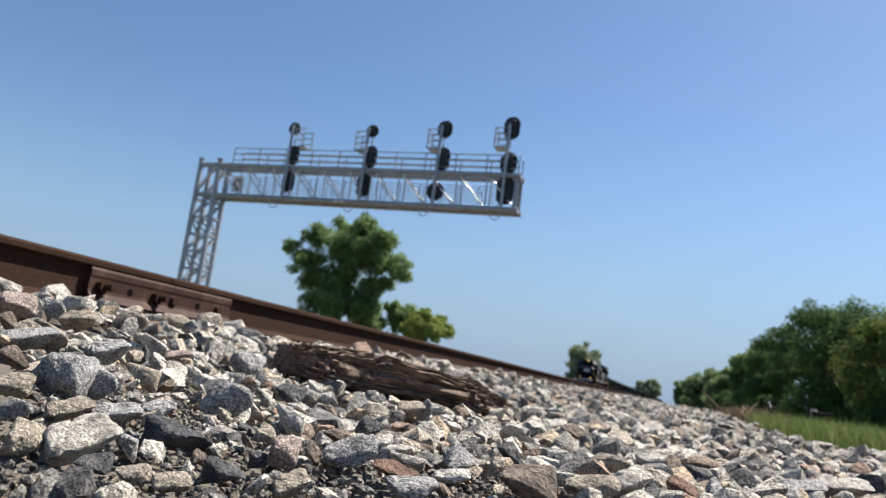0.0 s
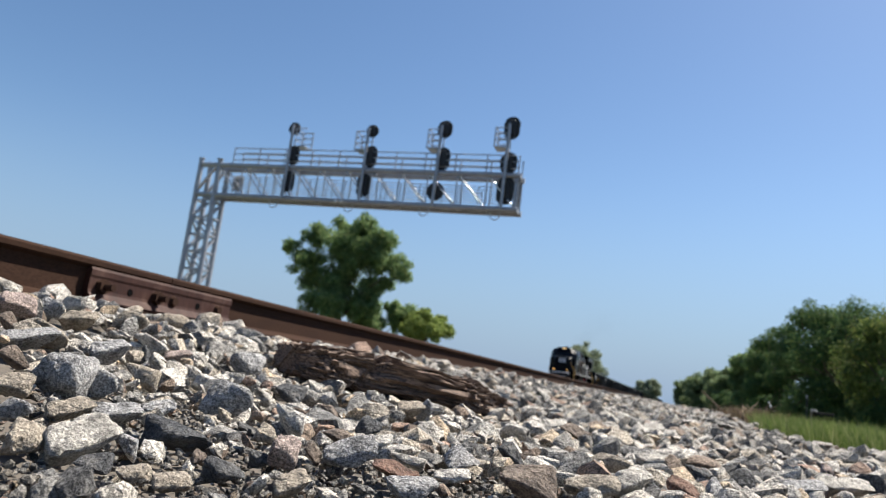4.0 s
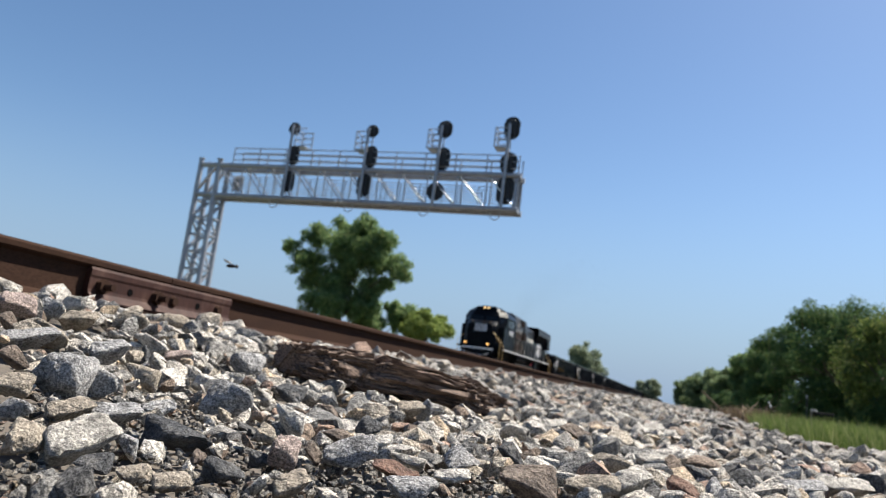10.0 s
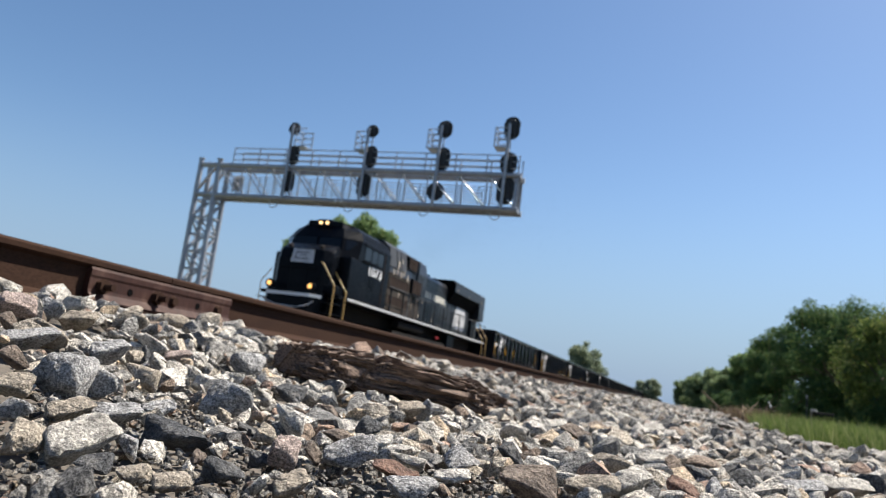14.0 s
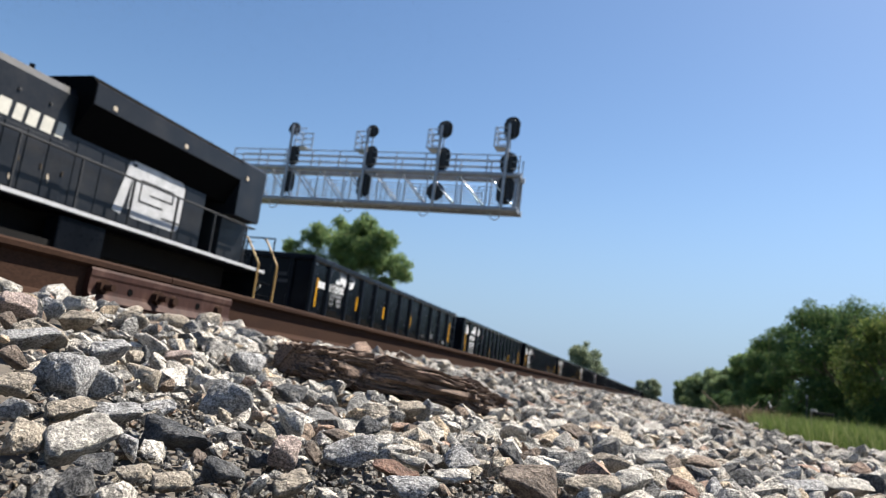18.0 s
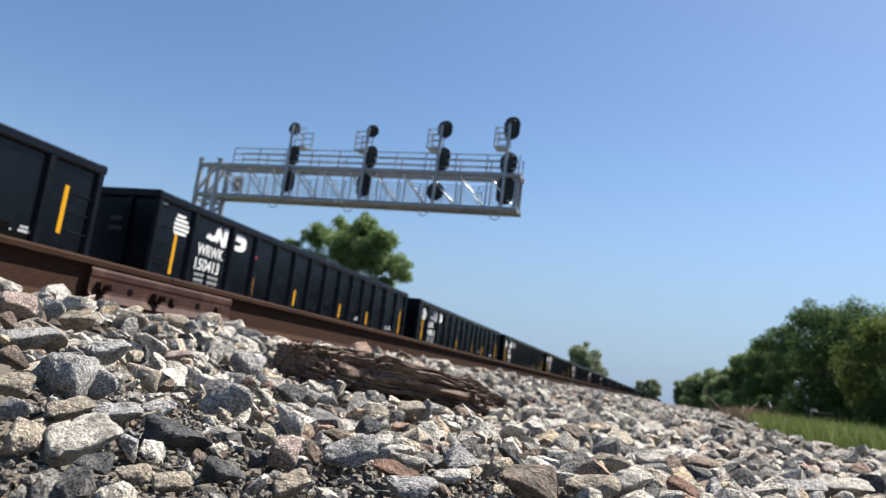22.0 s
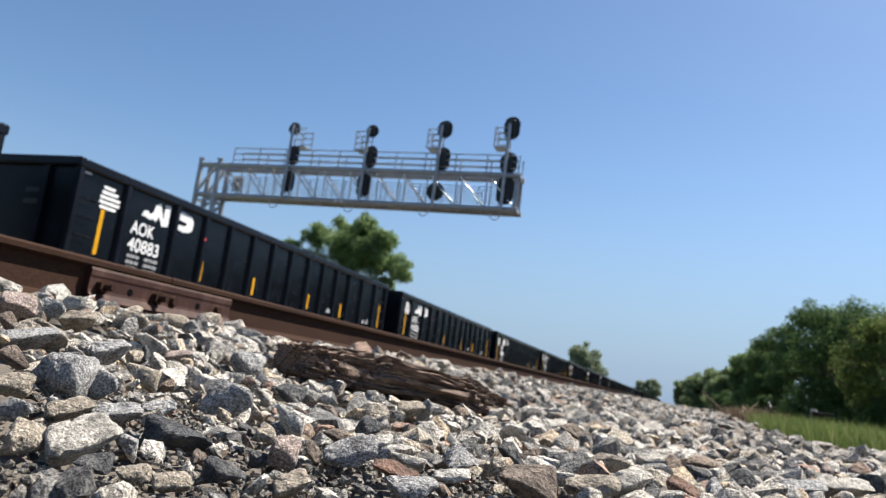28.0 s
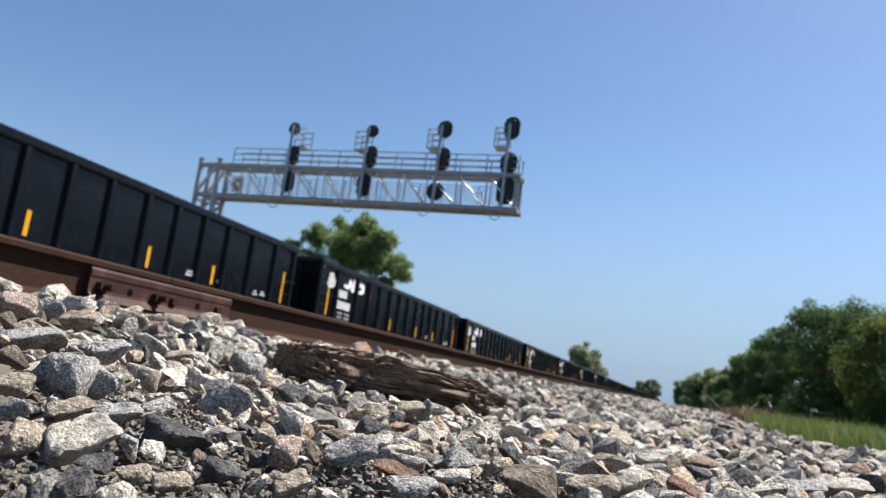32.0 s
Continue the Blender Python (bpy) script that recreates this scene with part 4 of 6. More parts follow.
    p("nose_step", lambda b: box(b, 0.84, 1.40, 1.75, 2.5, 1.98, 2.30, 0.03))
    for sx in (-1, 1):
        p("sand_filler", lambda b: rod(b, (sx * 0.62, 1.90, 3.55), (sx * 0.62, 1.86, 3.66), 0.09, 10), M_DUSTY)
    def emblem(b):
        prism(b, [(-0.38, 2.98), (0.50, 2.98), (0.46, 3.46), (-0.34, 3.46)], 1.585, 1.70)
        for v in b.verts:
            v.co.y += max(0.0, v.co.z - 3.1) * 0.158
    em = p("nose_emblem", emblem, M_GREYW, "pale squared emblem plate on the nose")
    def lines(b):
        for x0, x1, z0, z1 in ((-0.20, 0.30, 3.32, 3.35), (-0.20, 0.30, 3.10, 3.13), (-0.22, -0.18, 3.10, 3.35), (-0.05, 0.18, 3.22, 3.25)):
            c = [b.verts.new((x, 1.577 + max(0.0, z - 3.1) * 0.158, z)) for x, z in ((x0, z0), (x1, z0), (x1, z1), (x0, z1))]
            b.faces.new(c)
    p("emblem_line", lines, M_SIGNAL, "dark emblem lines", em)
    p("nose_grab_rail", lambda b: pipe(b, [(-0.75, 1.60, 2.72), (-0.78, 1.54, 2.80), (0.62, 1.54, 2.80), (0.66, 1.60, 2.72)], 0.016, 6), M_BLACK)
    p("cab_base", lambda b: box(b, -1.52, 1.52, 2.45, 6.1, 1.97, 3.44, 0.03))
    def cab(b):
        loft(b, [(3.43, mirrored([(1.52, 6.1), (1.52, 3.05), (1.06, 2.50)])), (4.16, mirrored([(1.52, 6.1), (1.52, 3.25), (0.98, 2.72)])),
                 (4.50, mirrored([(1.34, 6.1), (1.34, 3.42), (0.82, 2.95)])), (4.74, mirrored([(0.95, 6.1), (0.95, 3.50), (0.62, 3.10)]))])
    cabin = p("cab", cab)
    p("cab_roof", lambda b: prism(b, [(-0.95, 4.735), (0.95, 4.735), (0.75, 4.80), (-0.75, 4.80)], 3.35, 6.0))
    def pane(pts):
        """A thin pane over four corners, set a little proud."""
        def fn(b):
            vs = [Vector(q) for q in pts]
            nrm = (vs[1] - vs[0]).cross(vs[3] - vs[0]).normalized()
            a, c = [b.verts.new(v + nrm * 0.012) for v in vs], [b.verts.new(v - nrm * 0.01) for v in vs]
            b.faces.new(a), b.faces.new(c[::-1])
            for i in range(4):
                b.faces.new((a[i], c[i], c[(i + 1) % 4], a[(i + 1) % 4]))
            bmesh.ops.recalc_face_normals(b, faces=b.faces)
        return fn
    for sx in (-1, 1):
        p("windscreen", pane([(sx * 0.06, 2.60, 3.76), (sx * 0.97, 2.60, 3.76), (sx * 0.92, 2.70, 4.12), (sx * 0.06, 2.70, 4.12)]), M_GLASS, "dark cab windscreen pane", cabin)
        p("corner_window", pane([(sx * 1.11, 2.66, 3.72), (sx * 1.46, 3.08, 3.72), (sx * 1.45, 3.18, 4.10), (sx * 1.06, 2.78, 4.10)]), M_GLASS, "dark angled corner window", cabin)
    p("brow", lambda b: box(b, -0.70, 0.70, 2.98, 3.5, 4.56, 4.80, 0.04), M_BLACK, "", cabin)
    for s in (-1, 1):
        for y0, y1 in ((3.55, 4.12), (4.22, 4.72), (4.80, 5.30)):
            a, b_ = sorted((s * 1.515, s * 1.535))
            win = p("side_window", lambda b: box(b, a, b_, y0, y1, 3.55, 4.02), M_GLASS, "dark cab side window", cabin)
        a, b_ = sorted((s * 1.52, s * 1.58))
        p("window_visor", lambda b: box(b, a, b_, 3.45, 5.45, 4.06, 4.12, 0.01), M_BLACK, "", cabin)
        p("window_ledge", lambda b: box(b, a, b_, 3.45, 5.45, 3.46, 3.50, 0.01), M_BLACK, "", cabin)
        p("cab_door_seam", lambda b: box(b, a, b_ - 0.04 if s > 0 else b_, 5.52, 5.56, 2.0, 4.1), M_BROWNGRILLE, "", cabin)
        p("louvre_panel", lambda b: [box(b, s * 1.53 - 0.01, s * 1.53 + 0.01, 4.25, 4.85, 2.55 + k * 0.09, 2.60 + k * 0.09) for k in range(5)], M_BLACK, "", cabin)
    # lights
    p("headlight_housing", lambda b: box(b, -0.30, 0.30, 2.90, 3.25, 4.56, 4.84, 0.04))
    for x in (-0.13, 0.13):
        p("headlight", lambda b: disc(b, x, 2.90, 4.70, 0.066, 0.02), M_LAMP, "glowing headlight")
    for x in (-0.78, 0.78):
        hs = p("ditch_light_case", lambda b: rod(b, (x, 1.30, 2.12), (x, 1.12, 2.12), 0.15, 14))
        p("ditch_light", lambda b: disc(b, x, 1.115, 2.12, 0.080, 0.02), M_AMBER, "glowing warm ditch light", hs)
    for x in (-0.58, 0.58):
        p("number_board", lambda b: box(b, x - 0.20, x + 0.20, 2.93, 3.05, 4.30, 4.46, 0.01), M_SIGNAL, "dark number board", cabin)
    def horn(b):
        for k in (-0.16, 0, 0.16):
            rod(b, (k, 5.2, 4.94), (k, 4.75, 4.96), 0.03, 8, 0.09)
        box(b, -0.22, 0.22, 5.1, 5.25, 4.79, 4.96)
    p("horn", horn, M_UNDER)
    # equipment compartment and hoods
    p("equipment_hood", lambda b: prism(b, [(-1.48, 1.97), (1.48, 1.97), (1.48, 3.55), (1.32, 4.62), (1.05, 4.82), (-1.05, 4.82), (-1.32, 4.62), (-1.48, 3.55)], 6.1, 8.9), M_HOOD)
    p("inverter_hood", lambda b: prism(b, [(-1.40, 1.97), (1.40, 1.97), (1.40, 4.10), (1.27, 4.62), (1.0, 4.80), (-1.0, 4.80), (-1.27, 4.62), (-1.40, 4.10)], 8.9, 11.1), M_HOOD)
    p("engine_hood", lambda b: prism(b, [(-1.2, 1.97), (1.2, 1.97), (1.2, 4.15), (1.08, 4.32), (0.85, 4.38), (-0.85, 4.38), (-1.08, 4.32), (-1.2, 4.15)], 11.1, 15.25), M_HOOD)
    p("radiator_hood", lambda b: prism(b, [(-1.2, 1.97), (1.2, 1.97), (1.2, 3.42), (-1.2, 3.42)], 15.25, 19.6), M_HOOD)
    # flare coloured black for its shaded underside; lighter plates added for its lit sides
    p("radiator_flare", lambda b: prism(b, [(-1.2, 3.42), (1.2, 3.42), (1.56, 4.05), (1.56, 4.50), (1.42, 4.64), (-1.42, 4.64), (-1.56, 4.50), (-1.56, 4.05)], 15.2, 20.4), M_VOID, "flared radiator housing")
    for s in (-1, 1):
        p("flare_side", lambda b: box(b, s * 1.565 - 0.012, s * 1.565 + 0.012, 15.22, 20.38, 4.06, 4.50, 0.006), M_HOOD, "lighter plate for the lit side of the radiator housing")
    def tail(b):
        prism(b, [(-1.2, 1.97), (1.2, 1.97), (1.2, 3.12), (1.56, 3.14), (1.56, 4.56), (1.46, 4.64), (-1.46, 4.64), (-1.56, 4.56), (-1.56, 3.14), (-1.2, 3.12)], 20.4, 21.53)
    p("rear_hood", tail, M_HOOD)
    for s in (-1, 1):
        # dusty panels, filter grilles and intake boxes
        p("dusty_panel", lambda b: box(b, s * 1.484 - 0.01, s * 1.484 + 0.01, 6.14, 8.66, 2.02, 3.50, 0.004), M_DUSTY, "dust-brown side panel")
        p("dusty_panel", lambda b: box(b, s * 1.404 - 0.01, s * 1.404 + 0.01, 8.92, 10.20, 2.02, 2.92, 0.004), M_DUSTY, "dust-brown side panel")
        for y0, y1, z0, z1 in ((6.3, 8.50, 2.98, 3.40), (6.3, 8.58, 2.28, 2.64)):
            def gr(b):
                box(b, s * 1.496 - 0.012, s * 1.496 + 0.012, y0, y1, z0, z1)
                for k in range(int((z1 - z0) / 0.05) - 1):
                    box(b, s * 1.508 - 0.003, s * 1.508 + 0.004, y0 + 0.03, y1 - 0.03, z0 + 0.03 + k * 0.05, z0 + 0.052 + k * 0.05)
            p("filter_grille", gr, M_BROWNGRILLE, "dust-brown filter grille")
            def fr(b):
                for ya, yb, za, zb in ((y0 - 0.07, y1 + 0.07, z0 - 0.05, z0), (y0 - 0.07, y1 + 0.07, z1, z1 + 0.05), (y0 - 0.07, y0, z0, z1), (y1, y1 + 0.07, z0, z1)):
                    box(b, s * 1.495 - 0.02, s * 1.495 + 0.03, ya, yb, za, zb)
            p("grille_frame", fr, M_DUSTY)
        for y0, y1, z0, z1, x in ((8.32, 9.45, 4.00, 4.58, 1.36), (8.78, 9.98, 3.02, 3.68, 1.46)):
            bx = p("intake_box", lambda b: box(b, s * x - 0.12, s * x + 0.12, y0, y1, z0, z1, 0.01), M_BLACK)
            p("filter_grille", lambda b: [box(b, s * (x + 0.12) - 0.006, s * (x + 0.12) + 0.006, y0 + 0.05, y1 - 0.05, z0 + 0.05, z1 - 0.05)] + [box(b, s * (x + 0.127) - 0.003, s * (x + 0.127) + 0.004, y0 + 0.08 + k * 0.07, y0 + 0.105 + k * 0.07, z0 + 0.06, z1 - 0.06) for k in range(14)], M_BROWNGRILLE, "dust-brown filter mesh", bx)
        p("side_ledge", lambda b: box(b, s * 1.47 - 0.05, s * 1.47 + 0.05, 6.12, 8.70, 3.50, 3.56, 0.01), M_DUSTY)
        for y0, y1 in ((6.20, 6.95), (7.05, 7.42), (7.52, 8.16)):
            def up(b):
                for y, z in ((y0, 3.80), (y1, 3.80), (y1, 4.58), (y0, 4.58)):
                    b.verts.new((s * (1.48 - (z - 3.55) * 0.1495 + 0.045), y, z))
                b.verts.ensure_lookup_table()
                b.faces.new(b.verts[:])
                r0 = bmesh.ops.extrude_face_region(b, geom=b.faces[:])
                for v in [q for q in r0["geom"] if isinstance(q, bmesh.types.BMVert)]:
                    v.co.x -= s * 0.06
                bmesh.ops.recalc_face_normals(b, faces=b.faces)
            p("intake_screen", up, M_SCREEN, "grey air intake screen")
        p("corner_post", lambda b: [box(b, s * 1.38 - 0.02, s * 1.38 + 0.05, 9.52 + k * 0.14, 9.58 + k * 0.14, 3.70, 4.60) for k in range(3)], M_BLACK)
        p("tall_panel", lambda b: box(b, s * 1.404 - 0.01, s * 1.404 + 0.016, 10.26, 10.52, 2.05, 4.05, 0.004), M_HOOD)
        p("tall_panel", lambda b: box(b, s * 1.404 - 0.01, s * 1.404 + 0.016, 10.55, 11.06, 2.05, 4.05, 0.004), M_HOOD)
        for y, z in ((10.76, 3.36), (11.4, 3.82), (11.86, 3.83), (12.52, 3.79), (13.2, 3.8), (13.9, 3.8), (14.6, 3.8), (11.86, 4.05), (13.2, 4.05)):
            xx = 1.42 if y < 11.1 else 1.2
            p("hood_bolt", lambda b: rod(b, (s * (xx - 0.01), y, z), (s * (xx + 0.03), y, z), 0.035, 8), M_SIGNAL)
        for k in range(8):
            y = 11.25 + k * 0.50
            hd = p("hood_door", lambda b: box(b, s * 1.2 - 0.015, s * 1.2 + 0.018, y, y + 0.46, 2.05, 3.18, 0.01), M_HOOD)
            p("door_latch", lambda b: box(b, s * 1.22 - 0.012, s * 1.22 + 0.02, y + 0.39, y + 0.43, 2.55, 2.65), M_DUSTY, "small dusty latch", hd)
        for k in range(6):
            y = 15.4 + k * 0.68
            p("radiator_door", lambda b: box(b, s * 1.2 - 0.015, s * 1.2 + 0.015, y, y + 0.62, 2.05, 3.36, 0.01), M_HOOD)
        # walkway railing
        for k in range(11):
            y = 6.6 + k * 1.45
            p("stanchion", lambda b: rod(b, (s * 1.53, y, 1.97), (s * 1.53, y, 2.98), 0.030, 6), M_SIGNAL)
        p("walkway_rail", lambda b: rod(b, (s * 1.53, 6.3, 2.98), (s * 1.53, 21.4, 2.98), 0.026, 6), M_SIGNAL)
        # lifting eyes and lamps along the hood edge
        for y in (11.6, 12.4, 13.3, 14.2):
            p("lifting_eye", lambda b: rod(b, (s * 1.0, y, 4.34), (s * 1.0, y, 4.42), 0.05, 8), M_BLACK)
        for y in (15.7, 18.0, 20.6):
            p("walkway_lamp", lambda b: box(b, s * 1.58 - 0.012, s * 1.58 + 0.012, y, y + 0.13, 4.12, 4.22, 0.01), M_TANDIRT, "small dusty lamp plate")
    # tank, boxes, roof gear
    p("fuel_tank", lambda b: prism(b, [(-1.20, 0.55), (-0.9, 0.35), (0.9, 0.35), (1.20, 0.55), (1.38, 0.95), (1.38, 1.30), (-1.38, 1.30), (-1.38, 0.95)], 7.6, 15.4), M_UNDER, "grimy black fuel tank")
    for s in (-1, 1):
        p("equipment_box", lambda b: box(b, s * 1.30 - 0.17, s * 1.30 + 0.17, 15.1, 16.3, 1.05, 1.80, 0.02), M_BLACK)
        p("air_tank", lambda b: rod(b, (s * 1.25, 8.2, 1.62), (s * 1.25, 11.5, 1.62), 0.17, 12), M_UNDER)
        p("shutoff_knob", lambda b: rod(b, (s * 1.46, 13.3, 1.47), (s * 1.56, 13.3, 1.47), 0.07, 10), M_RED, "red fuel shut-off knob")
    for y in (16.4, 18.0, 19.6):
        p("cooling_fan", lambda b: [rod(b, (0, y, 4.62), (0, y, 4.70), 0.68, 24), rod(b, (0, y, 4.70), (0, y, 4.73), 0.15, 12)], M_UNDER, "round roof fan")
    p("exhaust_stack", lambda b: box(b, -0.35, 0.35, 12.4, 13.4, 4.36, 4.50, 0.03), M_UNDER)
    for y in (11.5, 11.75, 12.0):
        p("roof_valve", lambda b: rod(b, (0.75, y, 4.36), (0.75, y, 4.52), 0.07, 8), M_UNDER)
    # rear end: number boards, ladder, hose and lamps
    p("rear_headlight", lambda b: box(b, -0.25, 0.25, 21.52, 21.62, 4.1, 4.35, 0.02), M_UNDER)
    for k in range(6):
        p("rear_ladder_rung", lambda b: pipe(b, [(1.1, 21.53, 2.3 + k * 0.36), (1.1, 21.64, 2.3 + k * 0.36), (1.45, 21.64, 2.3 + k * 0.36), (1.45, 21.53, 2.3 + k * 0.36)], 0.014, 5), M_BLACK)
    p("rear_railing", lambda b: pipe(b, [(-1.4, 22.8, 1.97), (-1.4, 22.8, 3.0), (-0.5, 22.8, 3.0), (-0.5, 22.8, 1.97)], 0.022, 6), M_BLACK)
    p("rear_railing", lambda b: pipe(b, [(1.4, 22.8, 1.97), (1.4, 22.8, 3.0), (0.5, 22.8, 3.0), (0.5, 22.8, 1.97)], 0.022, 6), M_BLACK)
    # paint: number, lettering blocks, large emblem
    sign_text("engine_number", "1073", 0.36, g, M_WHITE, 4.12, 3.06, 1.523, 1.26, "white painted number 1073")
    y = 11.32
    for i, w in enumerate((0.27, 0.25, 0.29, 0.29, 0.0, 0.28, 0.25, 0.29, 0.24, 0.27, 0.29, 0.22)):
        if w:
            p("lettering_block", lambda b: plate(b, [(y, 3.25), (y + w - 0.035, 3.25), (y + w, 3.55), (y + 0.04, 3.55)], 1.203), M_CREAM, "cream white lettering block")
        y += w * 1.19 if w else 0.26
    def round_plate(b, y0, y1, z0, z1, x, rad):
        pts = []
        for cy, cz, a0 in ((y1 - rad, z1 - rad, 0), (y0 + rad, z1 - rad, 90), (y0 + rad, z0 + rad, 180), (y1 - rad, z0 + rad, 270)):
            for k in range(5):
                a = radians(a0 + k * 22.5)
                pts.append((cy + rad * math.cos(a), cz + rad * math.sin(a)))
        plate(b, pts, x)
    def big_emblem(b):
        plate(b, [(16.58, 2.28), (16.84, 2.24), (17.04, 3.30), (16.86, 3.42)], 1.219)
        round_plate(b, 17.02, 18.76, 2.24, 3.44, 1.219, 0.20)
        plate(b, [(16.95, 3.40), (18.5, 3.47), (18.4, 3.60), (16.98, 3.56)], 1.217)
    be = p("side_emblem", big_emblem, M_GREYW, "large white rounded emblem")
    def dark_lines(b):
        for y0, y1, z0, z1 in ((17.28, 18.40, 3.08, 3.13), (17.28, 17.33, 2.66, 3.08), (17.28, 18.10, 2.62, 2.67), (18.36, 18.41, 2.86, 3.08), (17.62, 18.41, 2.83, 2.87), (18.12, 18.80, 2.42, 2.47)):
            plate(b, [(y0, z0), (y1, z0), (y1, z1), (y0, z1)], 1.2235)
    p("emblem_line", dark_lines, M_SIGNAL, "dark lines of the emblem", be)
    # dried mud
    rr = random.Random(5)
    for y, z, sz in ((7.22, 3.99, 0.20), (7.62, 4.19, 0.12), (7.46, 3.62, 0.16), (8.23, 3.58, 0.20), (7.5, 2.80, 0.13), (8.95, 2.76, 0.17), (9.14, 2.82, 0.14), (8.98, 2.37, 0.12), (9.37, 2.5, 0.13), (10.36, 2.27, 0.14), (7.84, 3.72, 0.14), (7.02, 3.69, 0.16), (6.6, 3.62, 0.15), (6.4, 3.05, 0.12), (12.1, 2.22, 0.09), (12.97, 2.29, 0.11), (14.06, 2.22, 0.08), (14.86, 2.43, 0.10), (11.5, 2.5, 0.05), (13.4, 2.7, 0.05), (10.7, 2.9, 0.06)):
        def mud(b):
            pts = []
            for k in range(13):
                a = k * 2 * math.pi / 13
                r0 = sz * rr.uniform(0.75, 1.0)
                pts.append((y + 0.34 * r0 * math.cos(a) - 0.22 * r0 * math.sin(a), z + 0.95 * r0 * math.sin(a)))
            x = 1.500 if y < 8.9 else (1.425 if y < 11.1 else 1.222)
            if y < 8.9 and z > 3.55:
                x = 1.535 - (z - 3.55) * 0.15
            plate(b, pts, x, 0.006)
        p("mud_patch", mud, M_TANDIRT, "dried pale mud splash")
    w = wheel_mesh(0.533)
    LOCO_WHEELS.extend(bogie(g, 5.0, (-1.85, 0.0, 1.85), 0.533, w, 2.4))
    LOCO_WHEELS.extend(bogie(g, 18.9, (-1.85, 0.0, 1.85), 0.533, w, 2.4))
    return g


loco = locomotive()


# ---- trees ----
def leaf_cloud(centres, radii, count, size, r):
    """Leaf sprays on the shells of clumps: small quads that face mostly outwards."""
    k = r.choice(len(centres), count, p=radii ** 2 / (radii ** 2).sum())
    d = r.normal(size=(count, 3))
    d /= np.linalg.norm(d, axis=1)[:, None]
    p = centres[k] + d * (radii[k] * np.minimum(r.uniform(0.45, 1.05, count) + r.exponential(0.05, count), 1.35))[:, None] * np.array([1, 1, 0.85])
    out = d + r.normal(size=(count, 3)) * 0.55 + np.array([0, 0, 0.25])
    out /= np.linalg.norm(out, axis=1)[:, None]
    a = np.cross(out, r.normal(size=(count, 3)))
    a /= np.linalg.norm(a, axis=1)[:, None] + 1e-9
    b = np.cross(out, a)
    s = (size * r.uniform(0.5, 1.3, count))[:, None]
    v = np.stack((p - a * s, p + b * s * 0.6, p + a * s, p - b * s * 0.6), 1).reshape(-1, 3)
    f = np.arange(count * 4).reshape(-1, 4)
    return v, f


def lobed_tree(x, y, base, lobes, leaves, size, material, label, seed, trunk=True):
    """A tree whose boughs end in lobes: offset along x, height and radius of each."""
    r = np.random.default_rng(seed)
    t = thing("tree", label, "tree")
    cs, rs, ends = [], [], []
    for dx, z, rad in lobes:
        depth = r.normal(0, 1.2)
        ends.append(Vector((x + dx, y + depth, base + z)))
        for i in range(int(14 + rad * 12)):
            d = r.normal(size=3)
            d *= r.uniform(0.15, 0.92) / np.linalg.norm(d)
            cs.append((x + dx + d[0] * rad, y + depth + d[1] * rad * 1.2, base + z + d[2] * rad))
            rs.append(rad * r.uniform(0.22, 0.46))
    bm = bmesh.new()
    top = max(e.z for e in ends)
    rod(bm, (x, y, base - 0.3), (x, y, base + (top - base) * 0.35), (top - base) * 0.022, 10, (top - base) * 0.017)
    rod(bm, (x, y, base + (top - base) * 0.35), (x + 0.3, y, base + (top - base) * 0.85), (top - base) * 0.017, 8, 0.06)
    part("trunk", bm, M_BARK, t)
    bm = bmesh.new()
    for e in ends:
        st = Vector((x, y, base + max(0.5, (e.z - base) * 0.55)))
        rod(bm, st, e, 0.11, 6, 0.03)
    part("limb", bm, M_BARK, t)
    v, f = leaf_cloud(np.array(cs), np.array(rs), leaves, size, r)
    ob = new("crown", quick_mesh("crown", v, f, material))
    ob.parent = t
    return t


def tree(x, y, base, height, spread, leaves, size, material, label, seed, low=0.2, clumps=60, group="", clump=(0.16, 0.30)):
    r = np.random.default_rng(seed)
    t = thing("tree", label, "tree", group)
    c0 = height * (low + (1 - low) * 0.52)
    cs, rs = [], []
    for i in range(clumps):
        d = r.normal(size=3)
        d /= np.linalg.norm(d)
        k = r.uniform(0.2, 1.0) ** 0.5 * 0.84
        taper = 1.0 - 0.12 * max(0.0, d[2])
        cs.append((x + d[0] * k * spread * taper, y + d[1] * k * spread * taper, base + c0 + d[2] * k * height * (1 - low) * 0.50))
        rs.append(spread * r.uniform(*clump))
    cs, rs = np.array(cs), np.array(rs)
    bm = bmesh.new()
    top = Vector((x, y, base + height * 0.75))
    rod(bm, (x, y, base - 0.3), (x, y, base + c0 * 0.6), height * 0.028, 10, height * 0.02)
    rod(bm, (x, y, base + c0 * 0.6), top, height * 0.02, 8, height * 0.006)
    part("trunk", bm, M_BARK, t)
    bm = bmesh.new()
    for i in range(0, clumps, 2):
        st = Vector((x, y, base + c0 * r.uniform(0.35, 0.9)))
        rod(bm, st, cs[i], height * 0.010, 6, height * 0.003)
    part("limb", bm, M_BARK, t)
    v, f = leaf_cloud(cs, rs, leaves, size, r)
    ob = new("crown", quick_mesh("crown", v, f, material))
    ob.parent = t
    return t


